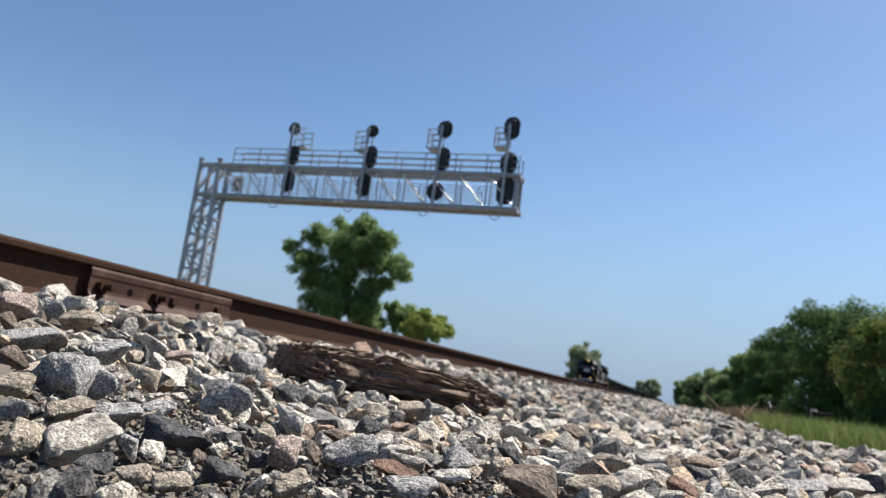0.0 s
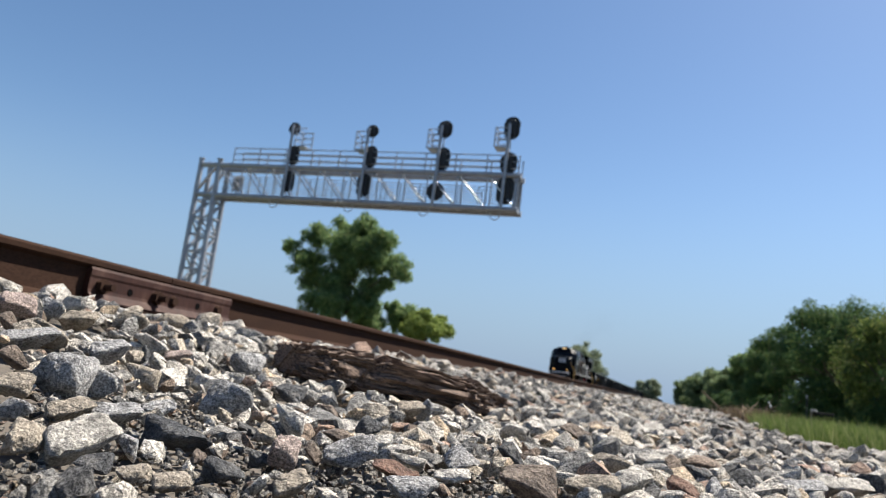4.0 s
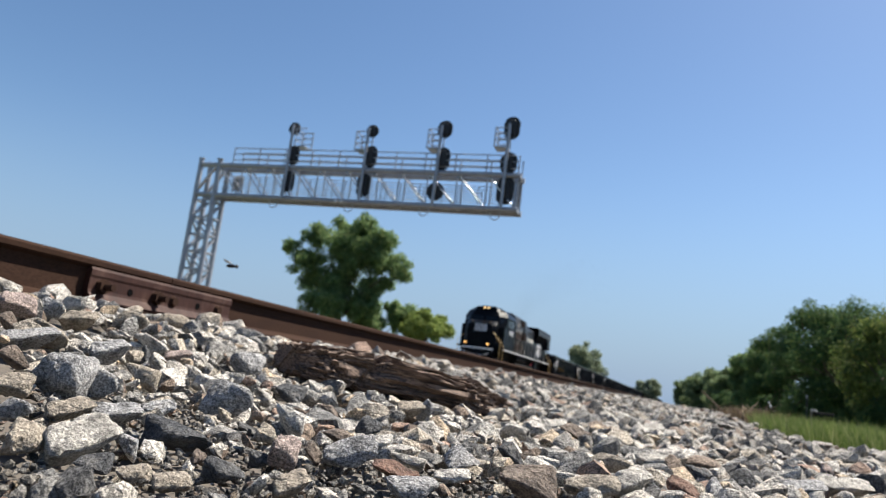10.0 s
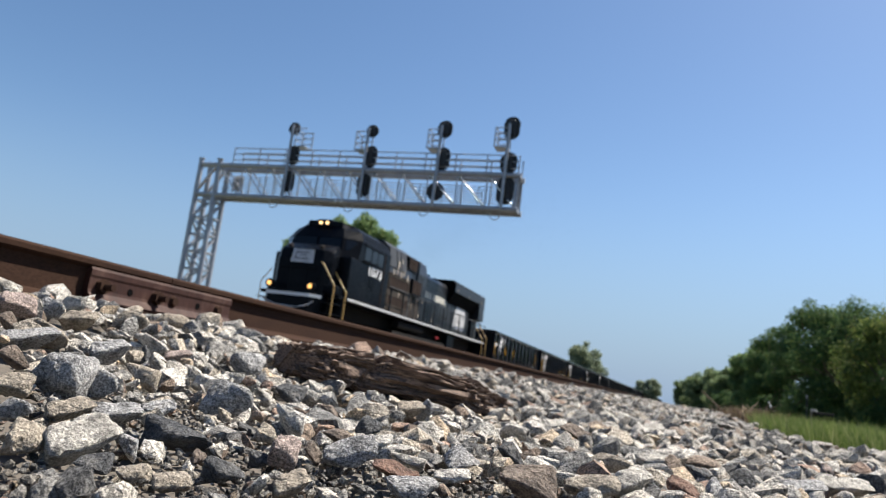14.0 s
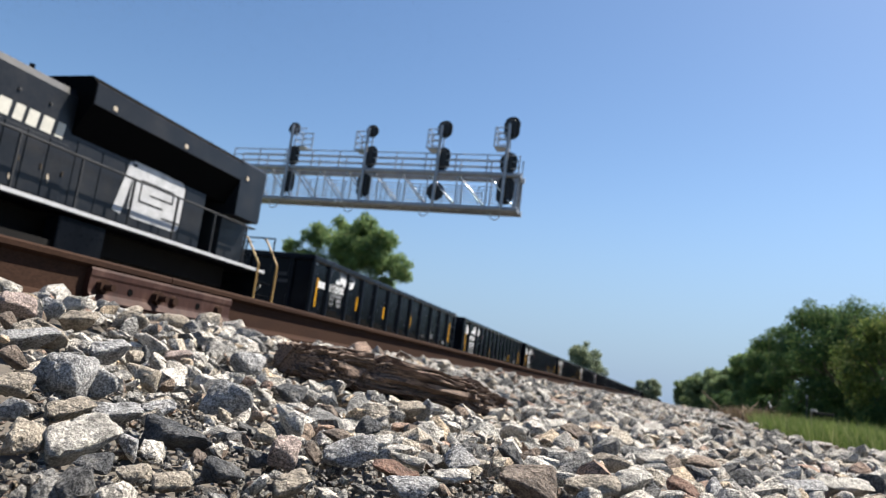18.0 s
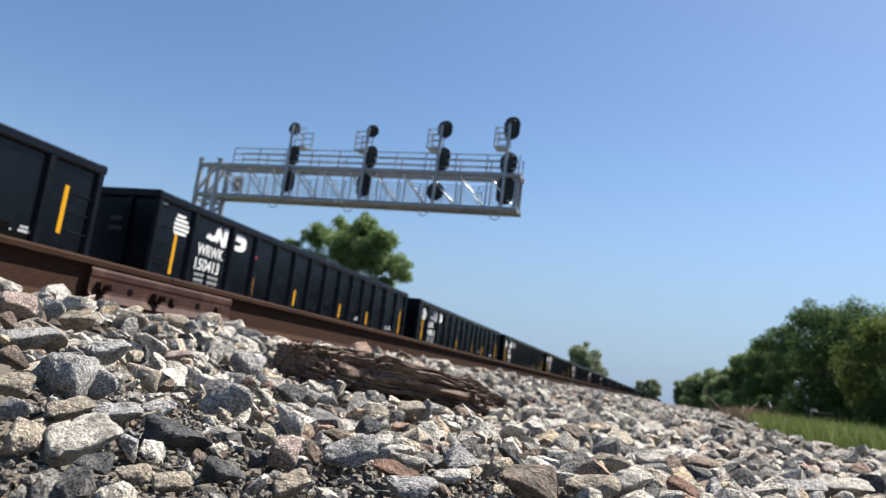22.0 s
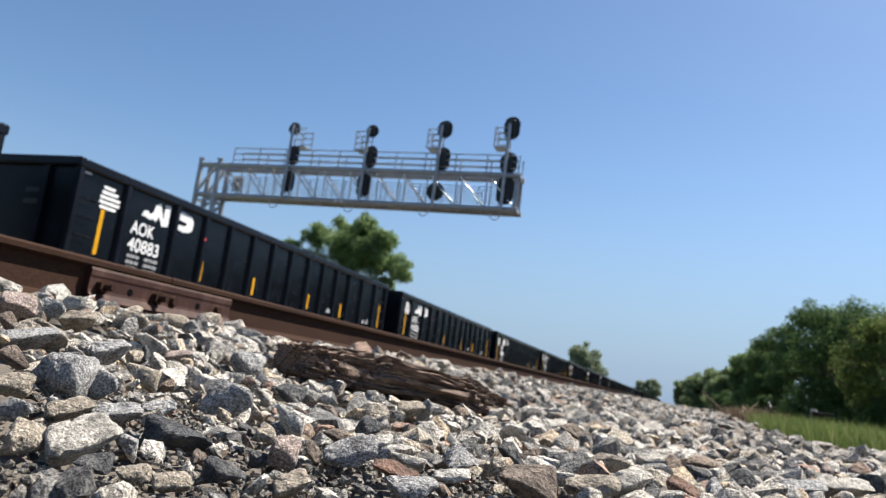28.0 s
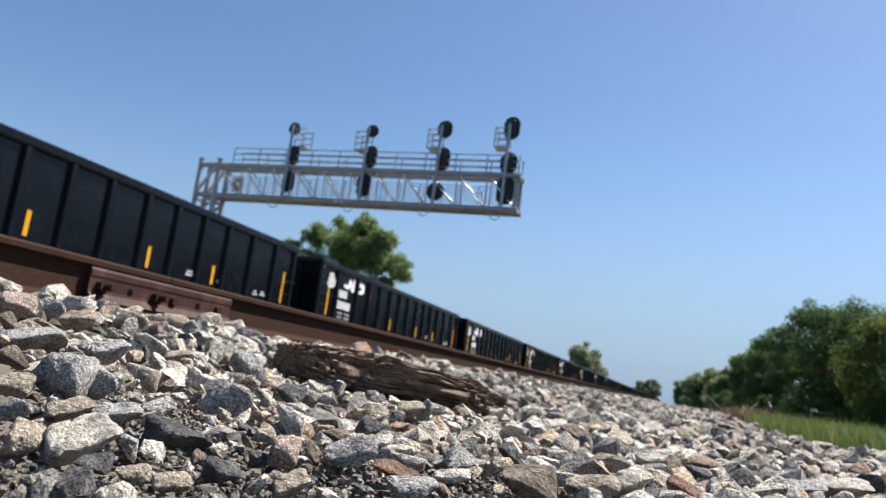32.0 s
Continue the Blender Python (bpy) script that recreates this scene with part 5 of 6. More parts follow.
lobed_tree(-41.1, 85, -0.5, ((-2.1, 17.4, 2.2), (1.5, 17.6, 2.1), (4.7, 16.2, 2.0), (-5.3, 16.2, 2.0), (-7.6, 14.6, 1.3), (6.8, 12.9, 2.0), (3.4, 13.9, 2.9), (-0.5, 14.1, 3.2), (-5.2, 12.6, 2.4), (-5.0, 10.2, 1.9), (-0.8, 10.3, 3.0), (3.2, 10.0, 2.2), (5.3, 10.8, 1.2), (-0.2, 7.4, 2.5), (-2.7, 7.2, 1.7), (3.3, 7.3, 2.0)), 95000, 0.16, M_LEAFT, "tall broad green tree standing beyond the signal bridge", 3)
lobed_tree(-31.6, 92, -0.5, ((-0.8, 5.9, 2.6), (1.0, 6.3, 1.8), (-0.2, 7.7, 1.4), (2.3, 5.5, 1.2), (-2.3, 6.9, 1.3)), 26000, 0.17, M_LEAFYP, "small yellow-green tree beside the tall tree", 4)
lobed_tree(-37.2, 88, -0.5, ((-1.0, 6.7, 2.5), (2.6, 6.6, 2.2), (1.5, 7.9, 1.4), (-3.2, 7.0, 1.7)), 30000, 0.17, M_LEAFT, "low green bush tree beside the tall tree", 5)
lobed_tree(75.7, 92, -0.5, ((0.2, 81.2, 0.9), (-1.2, 80.3, 1.1), (1.0, 81.8, 0.5)), 6000, 0.20, M_LEAFT, "low green bush tree behind the rail", 6)
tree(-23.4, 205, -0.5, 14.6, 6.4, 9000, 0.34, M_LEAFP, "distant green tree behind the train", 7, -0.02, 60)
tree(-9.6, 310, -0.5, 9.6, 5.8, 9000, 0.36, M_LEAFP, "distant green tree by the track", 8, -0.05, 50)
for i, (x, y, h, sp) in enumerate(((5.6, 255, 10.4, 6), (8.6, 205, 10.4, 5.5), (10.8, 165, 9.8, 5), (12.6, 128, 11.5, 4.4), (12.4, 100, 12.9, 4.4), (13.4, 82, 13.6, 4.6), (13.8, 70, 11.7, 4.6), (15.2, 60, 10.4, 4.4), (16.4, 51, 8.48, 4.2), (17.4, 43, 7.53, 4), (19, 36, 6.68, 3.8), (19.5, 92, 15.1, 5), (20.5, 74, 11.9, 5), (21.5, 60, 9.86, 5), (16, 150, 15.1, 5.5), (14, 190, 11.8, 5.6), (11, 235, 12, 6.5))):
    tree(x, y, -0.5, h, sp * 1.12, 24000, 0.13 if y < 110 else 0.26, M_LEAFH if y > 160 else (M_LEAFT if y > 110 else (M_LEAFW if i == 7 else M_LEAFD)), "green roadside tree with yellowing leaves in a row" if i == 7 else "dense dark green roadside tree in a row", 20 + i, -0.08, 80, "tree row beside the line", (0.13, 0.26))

# shrubs added to close and darken the foot of the row
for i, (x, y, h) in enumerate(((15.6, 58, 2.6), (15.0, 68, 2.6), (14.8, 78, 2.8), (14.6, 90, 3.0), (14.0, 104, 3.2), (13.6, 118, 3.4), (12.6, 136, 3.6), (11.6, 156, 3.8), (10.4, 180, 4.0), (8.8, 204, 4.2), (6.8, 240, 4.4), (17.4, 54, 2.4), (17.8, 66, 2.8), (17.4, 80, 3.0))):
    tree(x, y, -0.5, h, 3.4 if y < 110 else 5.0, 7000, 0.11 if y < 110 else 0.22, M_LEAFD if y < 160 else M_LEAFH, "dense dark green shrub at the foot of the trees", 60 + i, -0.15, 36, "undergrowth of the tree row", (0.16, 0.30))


# ---- grass and weeds ----
def blades(name, px, py, height, width, lean, material, r):
    n = len(px)
    z = bed_z(px, py) - 0.04
    yaw = r.uniform(0, 2 * np.pi, n)
    l = r.normal(0, lean, (n, 2)) + np.array([-0.10, 0.0])
    dx, dy = np.cos(yaw) * width, np.sin(yaw) * width
    a = np.stack((px - dx, py - dy, z), 1)
    b = np.stack((px + dx, py + dy, z), 1)
    m = np.stack((px + l[:, 0] * height * 0.4, py + l[:, 1] * height * 0.4, z + height * 0.6), 1)
    tip = np.stack((px + l[:, 0] * height, py + l[:, 1] * height, z + height), 1)
    m0, m1 = m - np.stack((dx, dy, dx * 0), 1) * 0.7, m + np.stack((dx, dy, dx * 0), 1) * 0.7
    v = np.stack((a, b, m1, m0, tip), 1).reshape(-1, 3)
    i = np.arange(n)[:, None] * 5
    f = np.concatenate((i + np.array([[0, 1, 2]]), i + np.array([[0, 2, 3]]), i + np.array([[3, 2, 4]])))
    ob = new(name, quick_mesh(name, v, f, material))
    return ob


r = np.random.default_rng(11)
n = 110000
gy = 3.2 + 50 * r.uniform(0, 1, n) ** 1.6
gx = toe_x(gy) + 0.05 + r.uniform(0, 1, n) ** 1.3 * (1.5 + gy * 0.35)
gy[:14000] = r.uniform(-5, 4, 14000)
gx[:14000] = toe_x(gy[:14000]) + 0.1 + 3.5 * r.uniform(0, 1, 14000) ** 1.3
tagged(blades("grass", gx, gy, r.uniform(0.11, 0.30, n) * np.clip(0.88 + (gx - toe_x(gy)) * 0.1, 0.85, 0.96), 0.0017 + 0.00017 * gy, 0.34, M_GRASS, r), "tall green grass beside the ballast", "grass", kind="stuff")
n = 1800
gy = 20 + 45 * r.uniform(0, 1, n) ** 1.4
gx = toe_x(gy) - 0.3 + r.uniform(0, 0.8, n)
m = 2600
gx, gy = np.concatenate((gx, r.normal(1.36, 0.14, m))), np.concatenate((gy, r.normal(14.0, 1.8, m)))
tagged(blades("dead_weeds", gx, gy, r.uniform(0.10, 0.34, n + m), 0.007, 0.5, M_STRAW, r), "dry brown dead weeds at the ballast's edge", "weeds", kind="stuff")


# ---- broken sleeper lying on the ballast ----
def broken_sleeper():
    """A rotten timber: long split grain, a notch, hollowed underside and a splintered end."""
    r = np.random.default_rng(21)
    n, k, L = 230, 110, 0.985
    short = [0.05 * noise.noise(Vector((j * 0.26, 3.0, 0))) + 0.035 * noise.noise(Vector((j * 0.9, 9.0, 0))) for j in range(k)]
    bm = bmesh.new()
    rows = []
    for i in range(n):
        u = i / (n - 1)
        w = 0.095 * (1 - 0.45 * max(0, u - 0.70) / 0.30) * (1 - 0.30 * max(0, 0.15 - u) / 0.15)
        h = 0.064 * (1 - 0.45 * max(0, u - 0.72) / 0.28) * (1 - 0.30 * max(0, 0.30 - u) / 0.30)
        row = []
        for j in range(k):
            a = 2 * math.pi * j / k
            sx, sz = math.copysign(abs(math.cos(a)) ** 0.5, math.cos(a)), math.copysign(abs(math.sin(a)) ** 0.5, math.sin(a))
            y = u * L
            x0, z0 = w * sx, h * sz
            bend = noise.noise(Vector((1.0, y * 3.0, 5.0))) * 0.010
            split = abs(noise.noise(Vector((x0 * 46, y * 1.5, (z0 + bend) * 46))))
            crack = -0.017 * max(0.0, 1 - split / 0.10)
            fibre = noise.noise(Vector((x0 * 150, y * 3.0, (z0 + bend) * 150))) * 0.009 + noise.noise(Vector((x0 * 330 + 7, y * 7.0, z0 * 330))) * 0.005
            lump = noise.noise(Vector((x0 * 12 + 4, y * 6.5, z0 * 12))) * 0.011
            g = 1 + (crack + fibre + lump) / 0.05
            if z0 < 0.0:
                g *= 1 - 0.25 * max(0.0, noise.noise(Vector((2.2, y * 7.0, 1.0)))) - 0.34 * max(0.0, min(1.0, (0.0 - z0) / 0.02)) * max(0.0, min(1.0, (u - 0.20) * 5)) * max(0.0, min(1.0, (0.90 - u) * 4))
            dn = abs(u - 0.255 - 0.035 * sz - 0.012 * noise.noise(Vector((a * 2.0, 0, 0))))
            g *= 1 - 0.30 * max(0.0, 1 - dn / 0.028)
            if u < 0.02:
                g *= 0.9
            y += short[j] * (max(0, u - 0.55) / 0.45 + max(0, 0.12 - u) / 0.3)
            row.append(bm.verts.new((x0 * g, y, z0 * g)))
        rows.append(row)
    for a, b in zip(rows, rows[1:]):
        for j in range(k):
            bm.faces.new((a[j], a[(j + 1) % k], b[(j + 1) % k], b[j]))
    bm.faces.new(rows[0][::-1]), bm.faces.new(rows[-1])
    bmesh.ops.recalc_face_normals(bm, faces=bm.faces)
    t = tagged(new("broken_sleeper", mesh_of("broken_sleeper", bm, M_WOOD)), "rotten broken brown wooden sleeper lying on the ballast", "timber")
    a, b = Vector((-1.046, 1.87, -0.272)), Vector((-0.625, 2.78, -0.356))
    d = (b - a).normalized()
    side = d.cross(Vector((0, 0, 1))).normalized()
    up = side.cross(d)
    m = Matrix.Identity(4)
    for c, vec in enumerate((side, d, up)):
        for q in range(3):
            m[q][c] = vec[q]
    t.matrix_basis = Matrix.Translation(a) @ m
    for y, x0, ln in ((0.70, -0.03, 0.26), (0.78, 0.02, 0.24), (0.86, -0.02, 0.22), (0.90, 0.035, 0.16), (0.60, 0.0, 0.2)):
        bm = bmesh.new()
        beam(bm, (x0, y, 0.028), (x0 + r.uniform(-0.02, 0.03), y + ln, 0.012), 0.022, 0.010)
        bmesh.ops.bevel(bm, geom=list(bm.edges), offset=0.003, segments=1, affect="EDGES")
        part("splinter", bm, M_WOOD, t, "loose split of rotten wood")
    return t


broken_sleeper()


# ---- debris beyond the grass edge ----
def stick(a, b, r0, material, label, tip=None):
    bm = bmesh.new()
    rod(bm, a, b, r0, 7, r0 * 0.8)
    ob = tagged(new("stake", mesh_of("stake", bm, material)), label, "stake")
    if tip:
        bm = bmesh.new()
        c = Vector(b)
        d = (c - Vector(a)).normalized()
        rod(bm, c - d * 0.16, c + d * 0.01, r0 * 1.15, 7)
        part("tip", bm, tip, ob, "pale painted tip")


stick((3.25, 25, -0.5), (2.82, 25, 0.17), 0.022, M_BARK, "leaning wooden stake with a white tip in the grass", M_WHITE)
stick((1.45, 20, -0.48), (0.70, 20.2, 0.17), 0.022, M_TWIG, "bent dead branch leaning over the ballast's edge")
stick((6.25, 40, -0.5), (6.22, 40, 1.0), 0.035, M_SCREEN, "slim grey marker post with a pale tip before the trees", M_POST)
bm = bmesh.new()
box(bm, 6.5, 7.5, 40, 40.7, -0.5, 0.25, 0.05)
ob = tagged(new("utility_box", mesh_of("utility_box", bm, M_BLACK)), "low dark utility box with a pale top in the grass", "utility box")
bm = bmesh.new()
box(bm, 6.50, 6.74, 39.98, 40.72, 0.25, 0.34, 0.04)
part("lid", bm, M_POST, ob, "pale lid")


def brush_pile(x, y, label, seed, count, spread, high):
    """A heap of dead brown brush over dark soil."""
    rr = random.Random(seed)
    bm = bmesh.new()
    bmesh.ops.create_icosphere(bm, subdivisions=3, radius=1.0)
    for v in bm.verts:
        k = 1 + 0.25 * noise.fractal(v.co * 2.0 + Vector((seed, 0, 0)), 1.0, 2.0, 3)
        v.co = Vector((x + v.co.x * spread * 0.45 * k, y + v.co.y * spread * 2.2 * k, -0.48 + max(-0.1, v.co.z) * high * 0.45 * k))
    t = tagged(new("brush_pile", mesh_of("brush_pile", bm, M_DIRT)), label, "brush")
    for i in range(count):
        bm = bmesh.new()
        a = Vector((x + rr.uniform(-0.4, 0.4) * spread, y + rr.uniform(-2, 2) * spread, -0.45))
        d = Vector((rr.uniform(-0.7, 0.5), rr.uniform(-0.6, 0.6), rr.uniform(0.4, 1.0))) * rr.uniform(0.3, 0.75) * high * 2
        mid = a + d * 0.55 + Vector((rr.uniform(-0.08, 0.08), 0, 0.05))
        rod(bm, a, mid, 0.020, 5, 0.013)
        rod(bm, mid, a + d, 0.011, 5, 0.004)
        part("twig", bm, M_TWIG if i % 3 else M_TANTWIG, t, "dead dry twig")


brush_pile(2.15, 26.0, "low heap of dark soil and dead brown twigs", 3, 34, 0.8, 0.36)
brush_pile(1.28, 13.6, "tangle of dead brown brush at the ballast's edge", 5, 40, 0.50, 0.34)
brush_pile(2.4, 38.0, "low heap of dead brown brush by the ballast", 8, 34, 1.2, 0.45)


# ---- a passing fly ----
def fly():
    bm = bmesh.new()
    bmesh.ops.create_uvsphere(bm, u_segments=12, v_segments=8, radius=1.0, matrix=Matrix.Diagonal((0.0036, 0.0013, 0.0013, 1)))
    body = tagged(new("fly", mesh_of("fly", bm, M_FLY, True)), "small dark fly in flight", "insect")
    bm = bmesh.new()
    bmesh.ops.create_uvsphere(bm, u_segments=10, v_segments=6, radius=0.0013, matrix=Matrix.Translation((0.0036, 0, 0)))
    part("head", bm, M_FLY, body, "", True)
    for s in (-1, 1):
        bm = bmesh.new()
        pts = [(0.001, 0), (-0.0012, 0.0016 * s), (-0.0036, 0.0036 * s), (-0.0046, 0.0030 * s), (-0.0034, 0.0012 * s)]
        a = [bm.verts.new((x, y, 0.0011 + abs(y) * 0.75)) for x, y in pts]
        b = [bm.verts.new((x, y, 0.0013 + abs(y) * 0.75)) for x, y in pts]
        bm.faces.new(a), bm.faces.new(b[::-1])
        for i in range(5):
            bm.faces.new((a[i], b[i], b[(i + 1) % 5], a[(i + 1) % 5]))
        bmesh.ops.recalc_face_normals(bm, faces=bm.faces)
        part("wing", bm, M_WING, body, "clear grey wing")
    return body


the_fly = fly()

# ---- ballast stones ----
bed = tagged(new("ballast"), "crushed grey and tan stone ballast on the track shoulder", "ballast", kind="structure")
r = np.random.default_rng(31)
shapes = {t: [quick_mesh("stone", v / np.abs(v).max(0), f, m, 55) for v, f in (ROCKS[4][:12] if t in ("dark", "red", "brown") else ROUNDED)] for t, m in ROCK_TONES.items()}
LOG_A, LOG_B = np.array((-1.06, 1.80)), np.array((-0.60, 2.78))


def by_timber(x, y):
    """Share of the timber's length, and how far in front of its axis."""
    d = LOG_B - LOG_A
    u = ((x - LOG_A[0]) * d[0] + (y - LOG_A[1]) * d[1]) / (d @ d)
    return u, ((x - LOG_A[0]) * d[1] - (y - LOG_A[1]) * d[0]) / np.sqrt(d @ d)


def hollow(x, y):
    """How far the stones lie lower under the timber and just before it."""
    u, side = by_timber(x, y)
    return (0.024 + 0.026 * np.clip((u - 0.22) / 0.1, 0, 1)) * np.clip((side + 0.08) / 0.05, 0, 1) * np.clip((0.34 - side) / 0.18, 0, 1) * np.clip((u + 0.05) / 0.1, 0, 1) * np.clip((1.02 - u) / 0.1, 0, 1)


KEYED = []
STONE_WORDS = {"light": "large pale granite stone", "dark": "large dark basalt stone", "speck": "speckled grey gneiss stone", "tan": "tan limestone piece", "white": "white quartz stone", "pink": "pink granite stone", "red": "reddish brown stone", "brown": "dark brown angular stone"}


def key_stones(tone, rows):
    """Large stones one by one: centre, half width and half height, fitted to the camera's view; turned to face it
    within a chance angle.
    """
    for x, y, z, w, h in rows:
        yaw = math.degrees(math.atan2(-x, y)) + r.uniform(-25, 25)
        m = pose(x, y, z, r.uniform(-7, 7), r.uniform(-7, 7), yaw) @ Matrix.Diagonal((w * 1.12, (w + h) * 0.58, h * 1.16, 1))
        put("stone", shapes[tone][int(r.integers(0, 12))], bed, m, STONE_WORDS[tone])
        KEYED.append((x, y, max(w, h)))


key_stones("light", ((-1.421, 1.262, -0.204, 0.0439, 0.0263), (-1.327, 1.354, -0.215, 0.0389, 0.0259), (-0.918, 1.172, -0.321, 0.019, 0.0243), (-0.562, 0.608, -0.378, 0.0352, 0.0242), (-0.319, 0.954, -0.387, 0.0312, 0.0104), (-0.755, 1.292, -0.355, 0.0253, 0.0165), (-0.379, 2.515, -0.391, 0.0452, 0.0282), (-0.049, 1.075, -0.38, 0.0246, 0.0207), (0.367, 1.89, -0.402, 0.0573, 0.0249), (-0.045, 1.777, -0.403, 0.0531, 0.0189)))
key_stones("pink", ((-1.238, 1.135, -0.243, 0.0444, 0.0267), (-1.025, 1.354, -0.301, 0.028, 0.017), (-0.417, 0.783, -0.383, 0.02, 0.0213), (0.387, 2.172, -0.39, 0.0204, 0.0189)))
key_stones("brown", ((-1.099, 0.994, -0.277, 0.0254, 0.022), (-0.844, 0.786, -0.322, 0.0258, 0.0197), (-0.484, 0.703, -0.39, 0.0097, 0.0097), (-0.414, 0.844, -0.385, 0.0145, 0.0145), (-0.433, 0.982, -0.378, 0.034, 0.015), (-0.66, 1.377, -0.363, 0.0239, 0.0227), (-0.152, 0.874, -0.383, 0.0373, 0.0231), (-0.232, 2.051, -0.382, 0.0468, 0.0272), (0.243, 1.827, -0.413, 0.0321, 0.0148)))
key_stones("tan", ((-1.08, 1.062, -0.284, 0.0407, 0.0244), (-1.208, 1.254, -0.25, 0.0358, 0.0238), (-1.234, 1.44, -0.236, 0.0413, 0.028), (-1.483, 1.896, -0.212, 0.05, 0.0293), (-1.001, 1.187, -0.31, 0.0185, 0.0153), (-0.744, 0.7, -0.347, 0.0241, 0.0154), (-0.818, 1.02, -0.334, 0.0385, 0.0238), (-0.676, 0.709, -0.363, 0.0276, 0.0138), (-0.584, 0.561, -0.38, 0.0205, 0.02), (-0.487, 0.603, -0.397, 0.0202, 0.008), (-0.451, 0.612, -0.399, 0.0222, 0.009), (-0.366, 0.698, -0.398, 0.0188, 0.0148), (-0.512, 0.88, -0.376, 0.0178, 0.0148), (-0.091, 1.291, -0.382, 0.0482, 0.0222), (-0.091, 0.956, -0.383, 0.0297, 0.0193), (-0.585, 1.647, -0.357, 0.0328, 0.0236)))
key_stones("speck", ((-1.028, 0.961, -0.295, 0.0463, 0.0195), (-1.274, 1.235, -0.232, 0.0288, 0.024), (-0.99, 1.106, -0.304, 0.0348, 0.0256), (-0.773, 0.792, -0.327, 0.0356, 0.0341), (-0.75, 0.834, -0.339, 0.0276, 0.023), (-0.679, 1.044, -0.35, 0.0394, 0.0323), (-0.687, 0.65, -0.363, 0.0192, 0.013), (-0.652, 0.76, -0.365, 0.0302, 0.0158), (-0.664, 0.854, -0.362, 0.0198, 0.0144), (-0.537, 0.663, -0.384, 0.0153, 0.0153), (-0.381, 0.869, -0.38, 0.0293, 0.0223), (-0.273, 0.784, -0.394, 0.0363, 0.0133), (-0.282, 1.019, -0.381, 0.0328, 0.014), (-0.556, 1.702, -0.354, 0.0229, 0.027), (0.07, 1.269, -0.391, 0.0211, 0.0176), (0.262, 1.749, -0.409, 0.0492, 0.0211), (-0.967, 1.52, -0.3, 0.0473, 0.0276)))
key_stones("white", ((-1.614, 1.834, -0.202, 0.0428, 0.0171), (-1.086, 1.356, -0.283, 0.0406, 0.0209), (-0.85, 1.226, -0.338, 0.0333, 0.0193), (-0.526, 0.997, -0.366, 0.0273, 0.0257), (-0.396, 1.009, -0.378, 0.0177, 0.0169), (-0.253, 0.899, -0.389, 0.02, 0.0103), (-0.352, 1.737, -0.381, 0.0368, 0.0211), (-0.188, 1.204, -0.384, 0.0277, 0.0125)))
key_stones("dark", ((-1, 1.217, -0.306, 0.0156, 0.0212), (-0.512, 0.585, -0.393, 0.0174, 0.0105), (-0.552, 0.757, -0.377, 0.045, 0.0163), (-0.435, 0.684, -0.393, 0.0191, 0.0145), (-0.505, 1.218, -0.376, 0.0246, 0.0187), (-0.75, 1.373, -0.349, 0.0312, 0.0231), (-0.446, 0.775, -0.389, 0.0123, 0.011), (-0.21, 1.078, -0.375, 0.0251, 0.0218), (0.147, 1.493, -0.398, 0.0296, 0.0265), (0.448, 1.958, -0.397, 0.041, 0.0269), (0.065, 1.748, -0.411, 0.0306, 0.0159), (0.395, 2.982, -0.389, 0.0245, 0.0286)))
key_stones("red", ((-0.297, 0.835, -0.389, 0.0382, 0.0155), (0.012, 1.195, -0.383, 0.0351, 0.0209)))
KEYED = np.array(KEYED)


def clear(x, y, s, share=0.75):
    d = np.hypot(x[:, None] - KEYED[:, 0], y[:, None] - KEYED[:, 1])
    return (d > (KEYED[:, 2] * share + s[:, None] * 0.6)).all(1)


# nearest stones, one by one
gx, gy = stone_field(-1.25, 0.75, 0.36, 1.6, 0.060, r)
size = np.clip(r.lognormal(-3.53, 0.36, len(gx)), 0.014, 0.050)
size = np.where(gy < 1.0, np.minimum(size, 0.020), np.minimum(size, 0.034))
u, side = by_timber(gx, gy)
keep = ~((u > -0.1) & (u < 1.05) & (side > -0.15) & (side < 0.22)) & (gx > -1.1 * gy - 0.05) & (gx < 0.27 * gy + 0.06) & (np.hypot(gx, gy) > 0.50) & clear(gx, gy, size)
pick = np.where(keep)[0]
r.shuffle(pick)
pick = pick[:265]
gx, gy, size = gx[pick], gy[pick], size[pick]
near_meshes = [quick_mesh("stone", v, f, M_STONE, 30) for v, f in ROCKS[3]]
turns = turn_matrices(len(gx), r)
for i in range(len(gx)):
    m = Matrix(turns[i].tolist()).to_4x4() @ Matrix.Scale(float(size[i]), 4)
    m.translation = (float(gx[i]), float(gy[i]), float(bed_z(gx[i], gy[i])) - float(hollow(gx[i], gy[i])) + float(size[i]) * r.uniform(0.0, 0.4))
    put("stone", near_meshes[int(r.integers(0, 16))], bed, m)


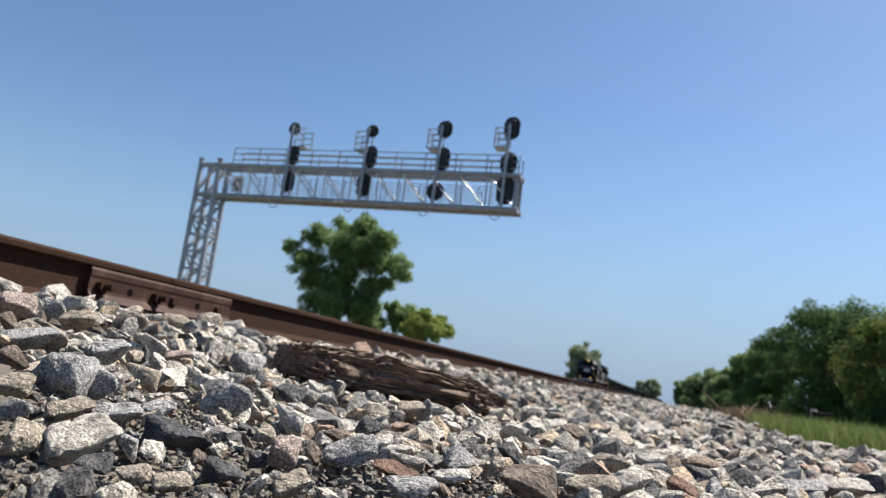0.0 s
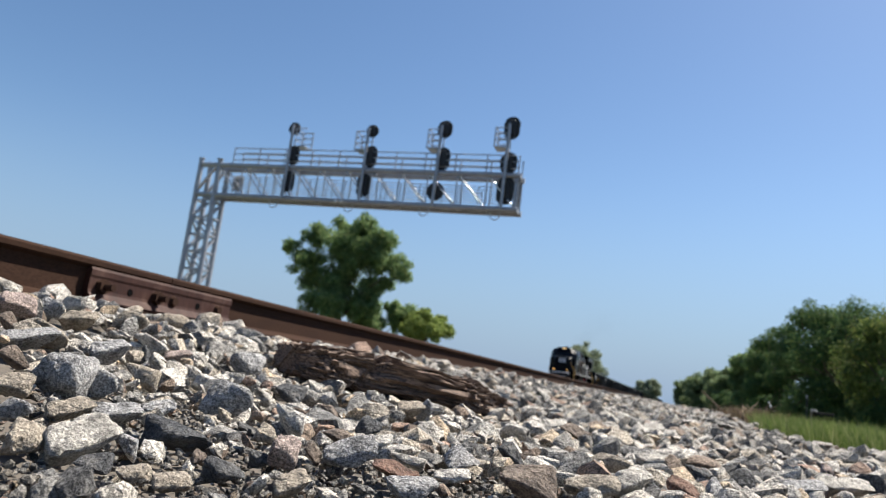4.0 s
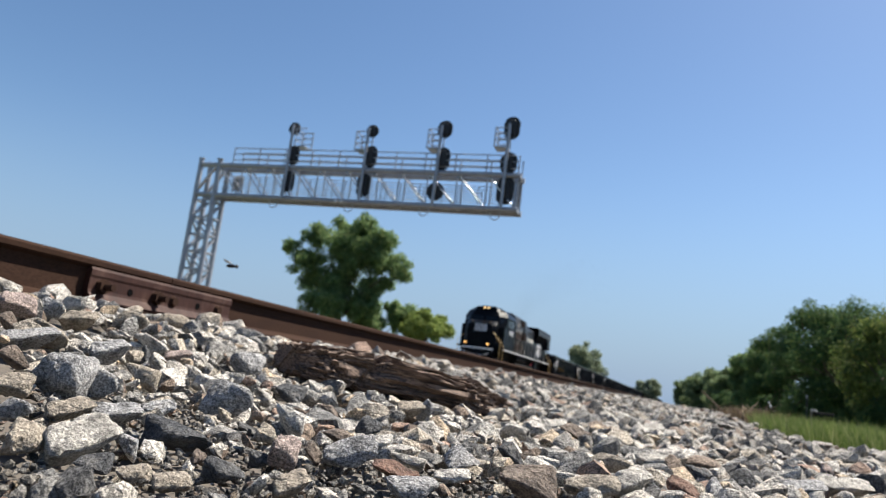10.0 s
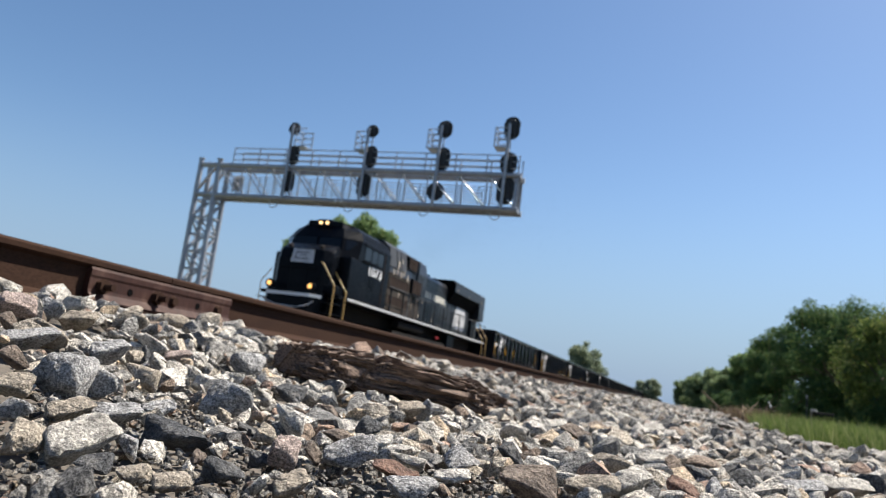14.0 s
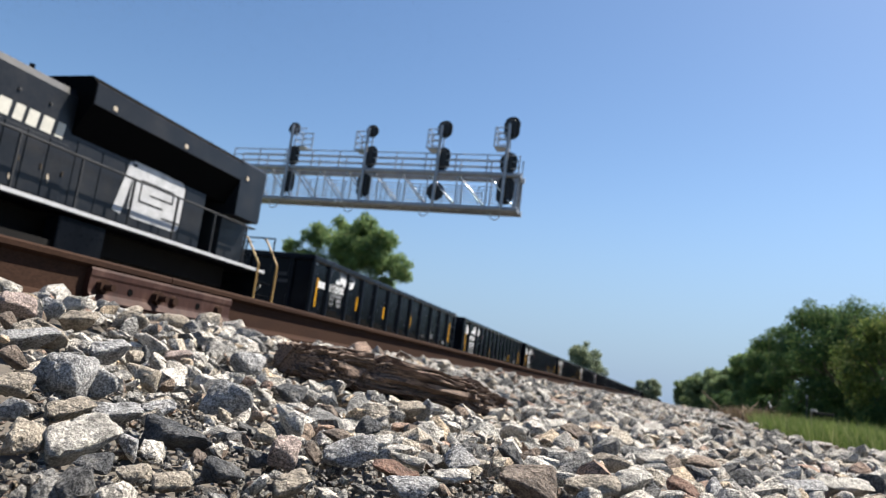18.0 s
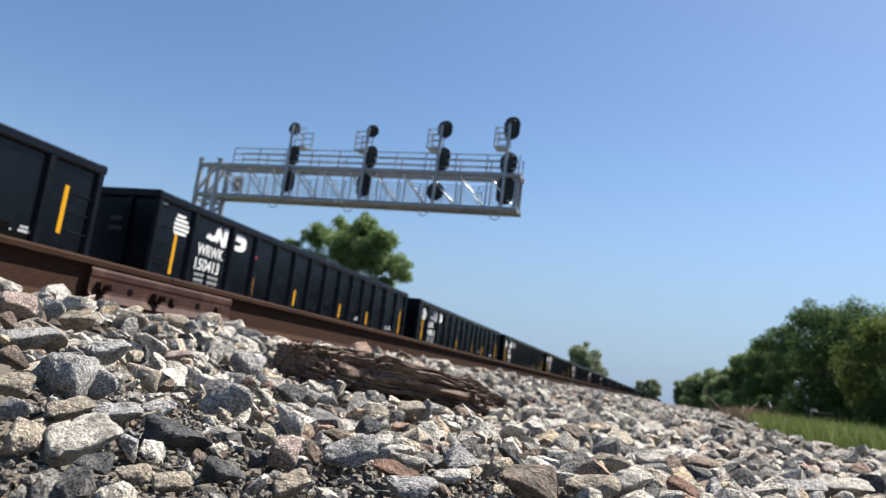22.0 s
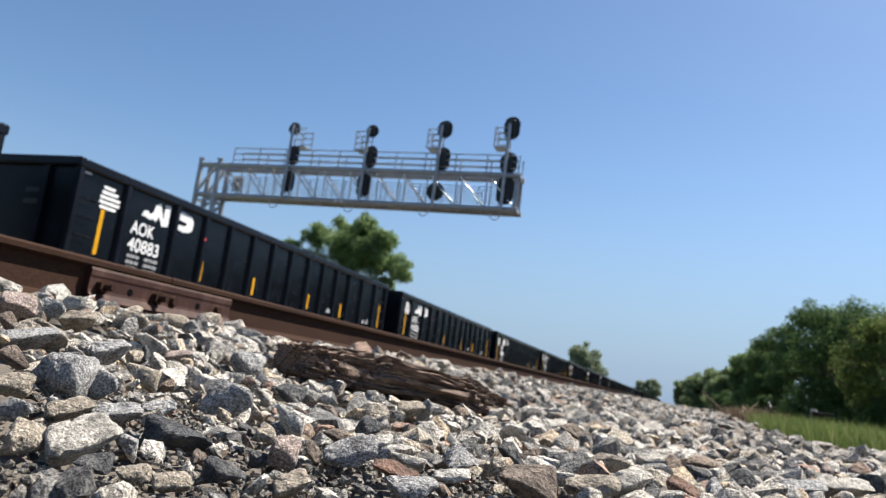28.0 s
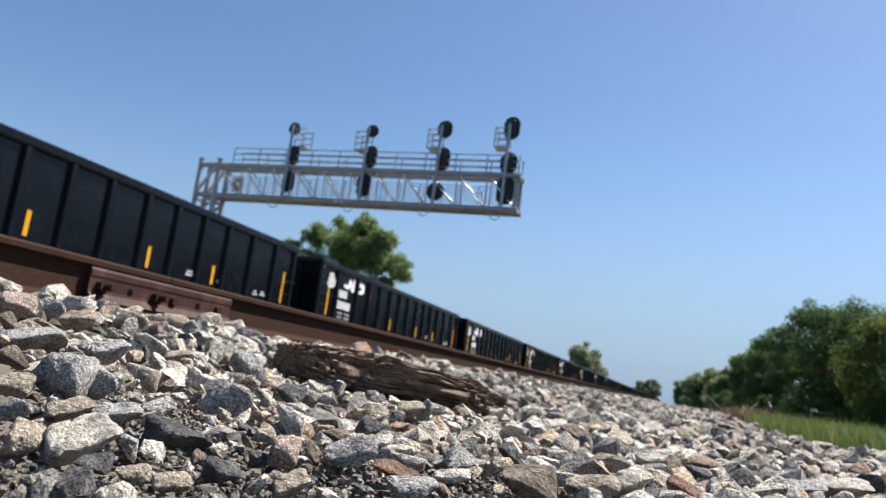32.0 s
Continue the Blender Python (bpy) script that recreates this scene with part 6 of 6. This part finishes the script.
def layer(name, x0, x1, y0, y1, step, mean, sub, low=0.0, spread=0.33, material=None, outside=False):
    gx, gy = stone_field(x0, x1, y0, y1, step, r)
    s = np.clip(r.lognormal(math.log(mean), spread, len(gx)), mean * 0.5, mean * 2.0)
    keep = ~((np.abs(gx - RAIL_X) < 0.05 + s * 0.55)) & (np.hypot(gx, gy) > 0.36 + s * 6) & (gx > -1.2 * gy - 0.25) & (gx < 0.34 * gy + 0.45)
    if outside:
        keep = (np.abs(gx - RAIL_X) > 0.05 + s * 0.55) & (np.hypot(gx, gy) > 0.30) & ~((gx > -1.2 * gy - 0.25) & (gx < 0.34 * gy + 0.45) & (gy > 0.34) & (gx > -2.4))
    elif y0 < 2.2:
        keep &= clear(gx, gy, s, 0.55)
    gx, gy, s = gx[keep], gy[keep], s[keep]
    s = np.where((gx < -1.72) & (gx > -2.5), np.minimum(s, 0.019), s)
    u, side = by_timber(gx, gy)
    s = np.where((u > -0.06) & (u < 1.0) & (side > -0.11) & (side < 0.20), np.minimum(s, 0.014), s)
    p = np.stack((gx, gy, bed_z(gx, gy) + s * r.uniform(-0.7, 0.45, len(s)) - low - hollow(gx, gy)), 1)
    ob = new(name, scatter(name, p, s, sub, r, material or M_STONES))
    ob.parent = bed
    return tagged(ob, "bed of crushed stone", kind="stuff")


layer("gravel", -0.85, 0.36, 0.34, 1.0, 0.0105, 0.0046, 2, -0.001, 0.55, M_FINES)
layer("stone_bed", -1.6, 0.6, 0.34, 1.1, 0.044, 0.019, 3, 0.0, 0.45)
layer("stone_bed", -2.35, 0.95, 1.1, 2.0, 0.040, 0.024, 2, 0.0, 0.42)
layer("stone_bed", -2.35, -1.55, 0.34, 1.1, 0.036, 0.020, 1, 0.0, 0.42)
layer("stone_bed", -2.4, 1.3, 2.0, 3.2, 0.046, 0.029, 2, 0.0, 0.42)
layer("stone_bed", -2.4, 1.45, 3.2, 7.0, 0.052, 0.034, 2, 0.0, 0.42, M_STONES_FAR)
layer("stone_bed", -2.6, 1.6, 7.0, 12.0, 0.058, 0.038, 1, 0.0, 0.4, M_STONES_FAR)
layer("stone_bed", -2.6, 2.4, 12.0, 26.0, 0.080, 0.048, 1, 0.0, 0.33, M_STONES_FAR)
layer("stone_bed", -2.6, 3.4, 26.0, 75.0, 0.16, 0.075, 1, 0.0, 0.33, M_STONES_FAR)
layer("stone_bed", -5.2, 1.4, -4.0, 9.0, 0.085, 0.036, 1, 0.0, 0.35, M_STONES_FAR, True)


# ---- thin exhaust smoke ----
def exhaust_smoke():
    """A drifting plume of fine soot flecks, densest at the stack."""
    q = np.random.default_rng(77)
    n = 20000
    u = q.uniform(0, 1, n)
    wide = 0.40 + 1.7 * u
    c = np.stack((0.2 + 3.2 * u ** 1.3 + q.normal(0, 1, n) * wide * 0.8, 12.9 + 11.0 * u + q.normal(0, 1, n) * wide, 4.9 + 6.0 * u ** 0.7 + q.normal(0, 1, n) * wide * 0.6), 1)
    c[:, 2] = np.maximum(c[:, 2], 4.75)
    d = q.normal(size=(n, 4, 3))
    v = c[:, None, :] + d / np.linalg.norm(d, axis=2)[:, :, None] * (0.0058 * q.uniform(0.6, 1.3, n))[:, None, None]
    i = np.arange(n)[:, None] * 4
    f = np.concatenate((i + np.array([[0, 1, 2]]), i + np.array([[0, 3, 1]]), i + np.array([[1, 3, 2]]), i + np.array([[2, 3, 0]])))
    return tagged(new("exhaust_smoke", quick_mesh("exhaust_smoke", v.reshape(-1, 3), f, M_SOOT)), "faint brown exhaust smoke trailing from the engine", "smoke", kind="stuff")


smoke = exhaust_smoke()


# ---- what moves ----
SPEED = 6.327
LOCO_AT_ZERO = 109.4


def motions():
    # a little quicker at first, then an even pace
    pace = [(t, LOCO_AT_ZERO + extra - SPEED * t) for t, extra in ((0.0, 2.2), (3.0, 1.4), (6.0, 0.6), (9.0, 0.1), (12.0, 0.0), (32.0, 0.0))]
    for body, back in [(loco, 0.0), (smoke, 0.0)] + [(c, FIRST_CAR + i * CAR_PITCH) for i, c in enumerate(CARS)]:
        walk(body, [(t, pose(TRACK_X, y + back, 0)) for t, y in pace])
    for ob in LOCO_WHEELS:
        roll_wheel(ob, 0.533)
    for c in CARS[:6]:
        for ob in c.children_recursive:
            if ob.name.startswith("wheelset"):
                roll_wheel(ob, 0.457)
    rest, off = (-0.9, -0.6, -0.30), (-1.3, -0.3, -0.2)
    walk(the_fly, [(0.0, pose(*rest, 0, 0, 60)), (9.6, pose(*rest, 0, 0, 60)), (9.8, pose(*off, 0, 0, 60)), (9.9, pose(-0.75, 0.28, -0.18, 0, -8, 40)), (10.0, pose(-0.281, 0.410, -0.215, 0, -2, 12)), (10.1, pose(0.2, -0.25, 0.05, 0, 0, -40)), (10.4, pose(0.5, -0.9, -0.1, 0, 0, -60)), (10.7, pose(0.55, -1.0, -0.38, 0, 0, -60)), (32.0, pose(0.55, -1.0, -0.38, 0, 0, -60))])


def roll_wheel(ob, radius):
    """The train runs towards -y, so its wheels turn about x."""
    y, z = ob.location.y, ob.location.z
    turn = math.degrees(SPEED / radius)
    n = int(32.0 * turn / 80) + 1
    walk(ob, [(32.0 * i / n, pose(0, y, z, (32.0 * i / n) * turn, 0, 0)) for i in range(n + 1)])


motions()
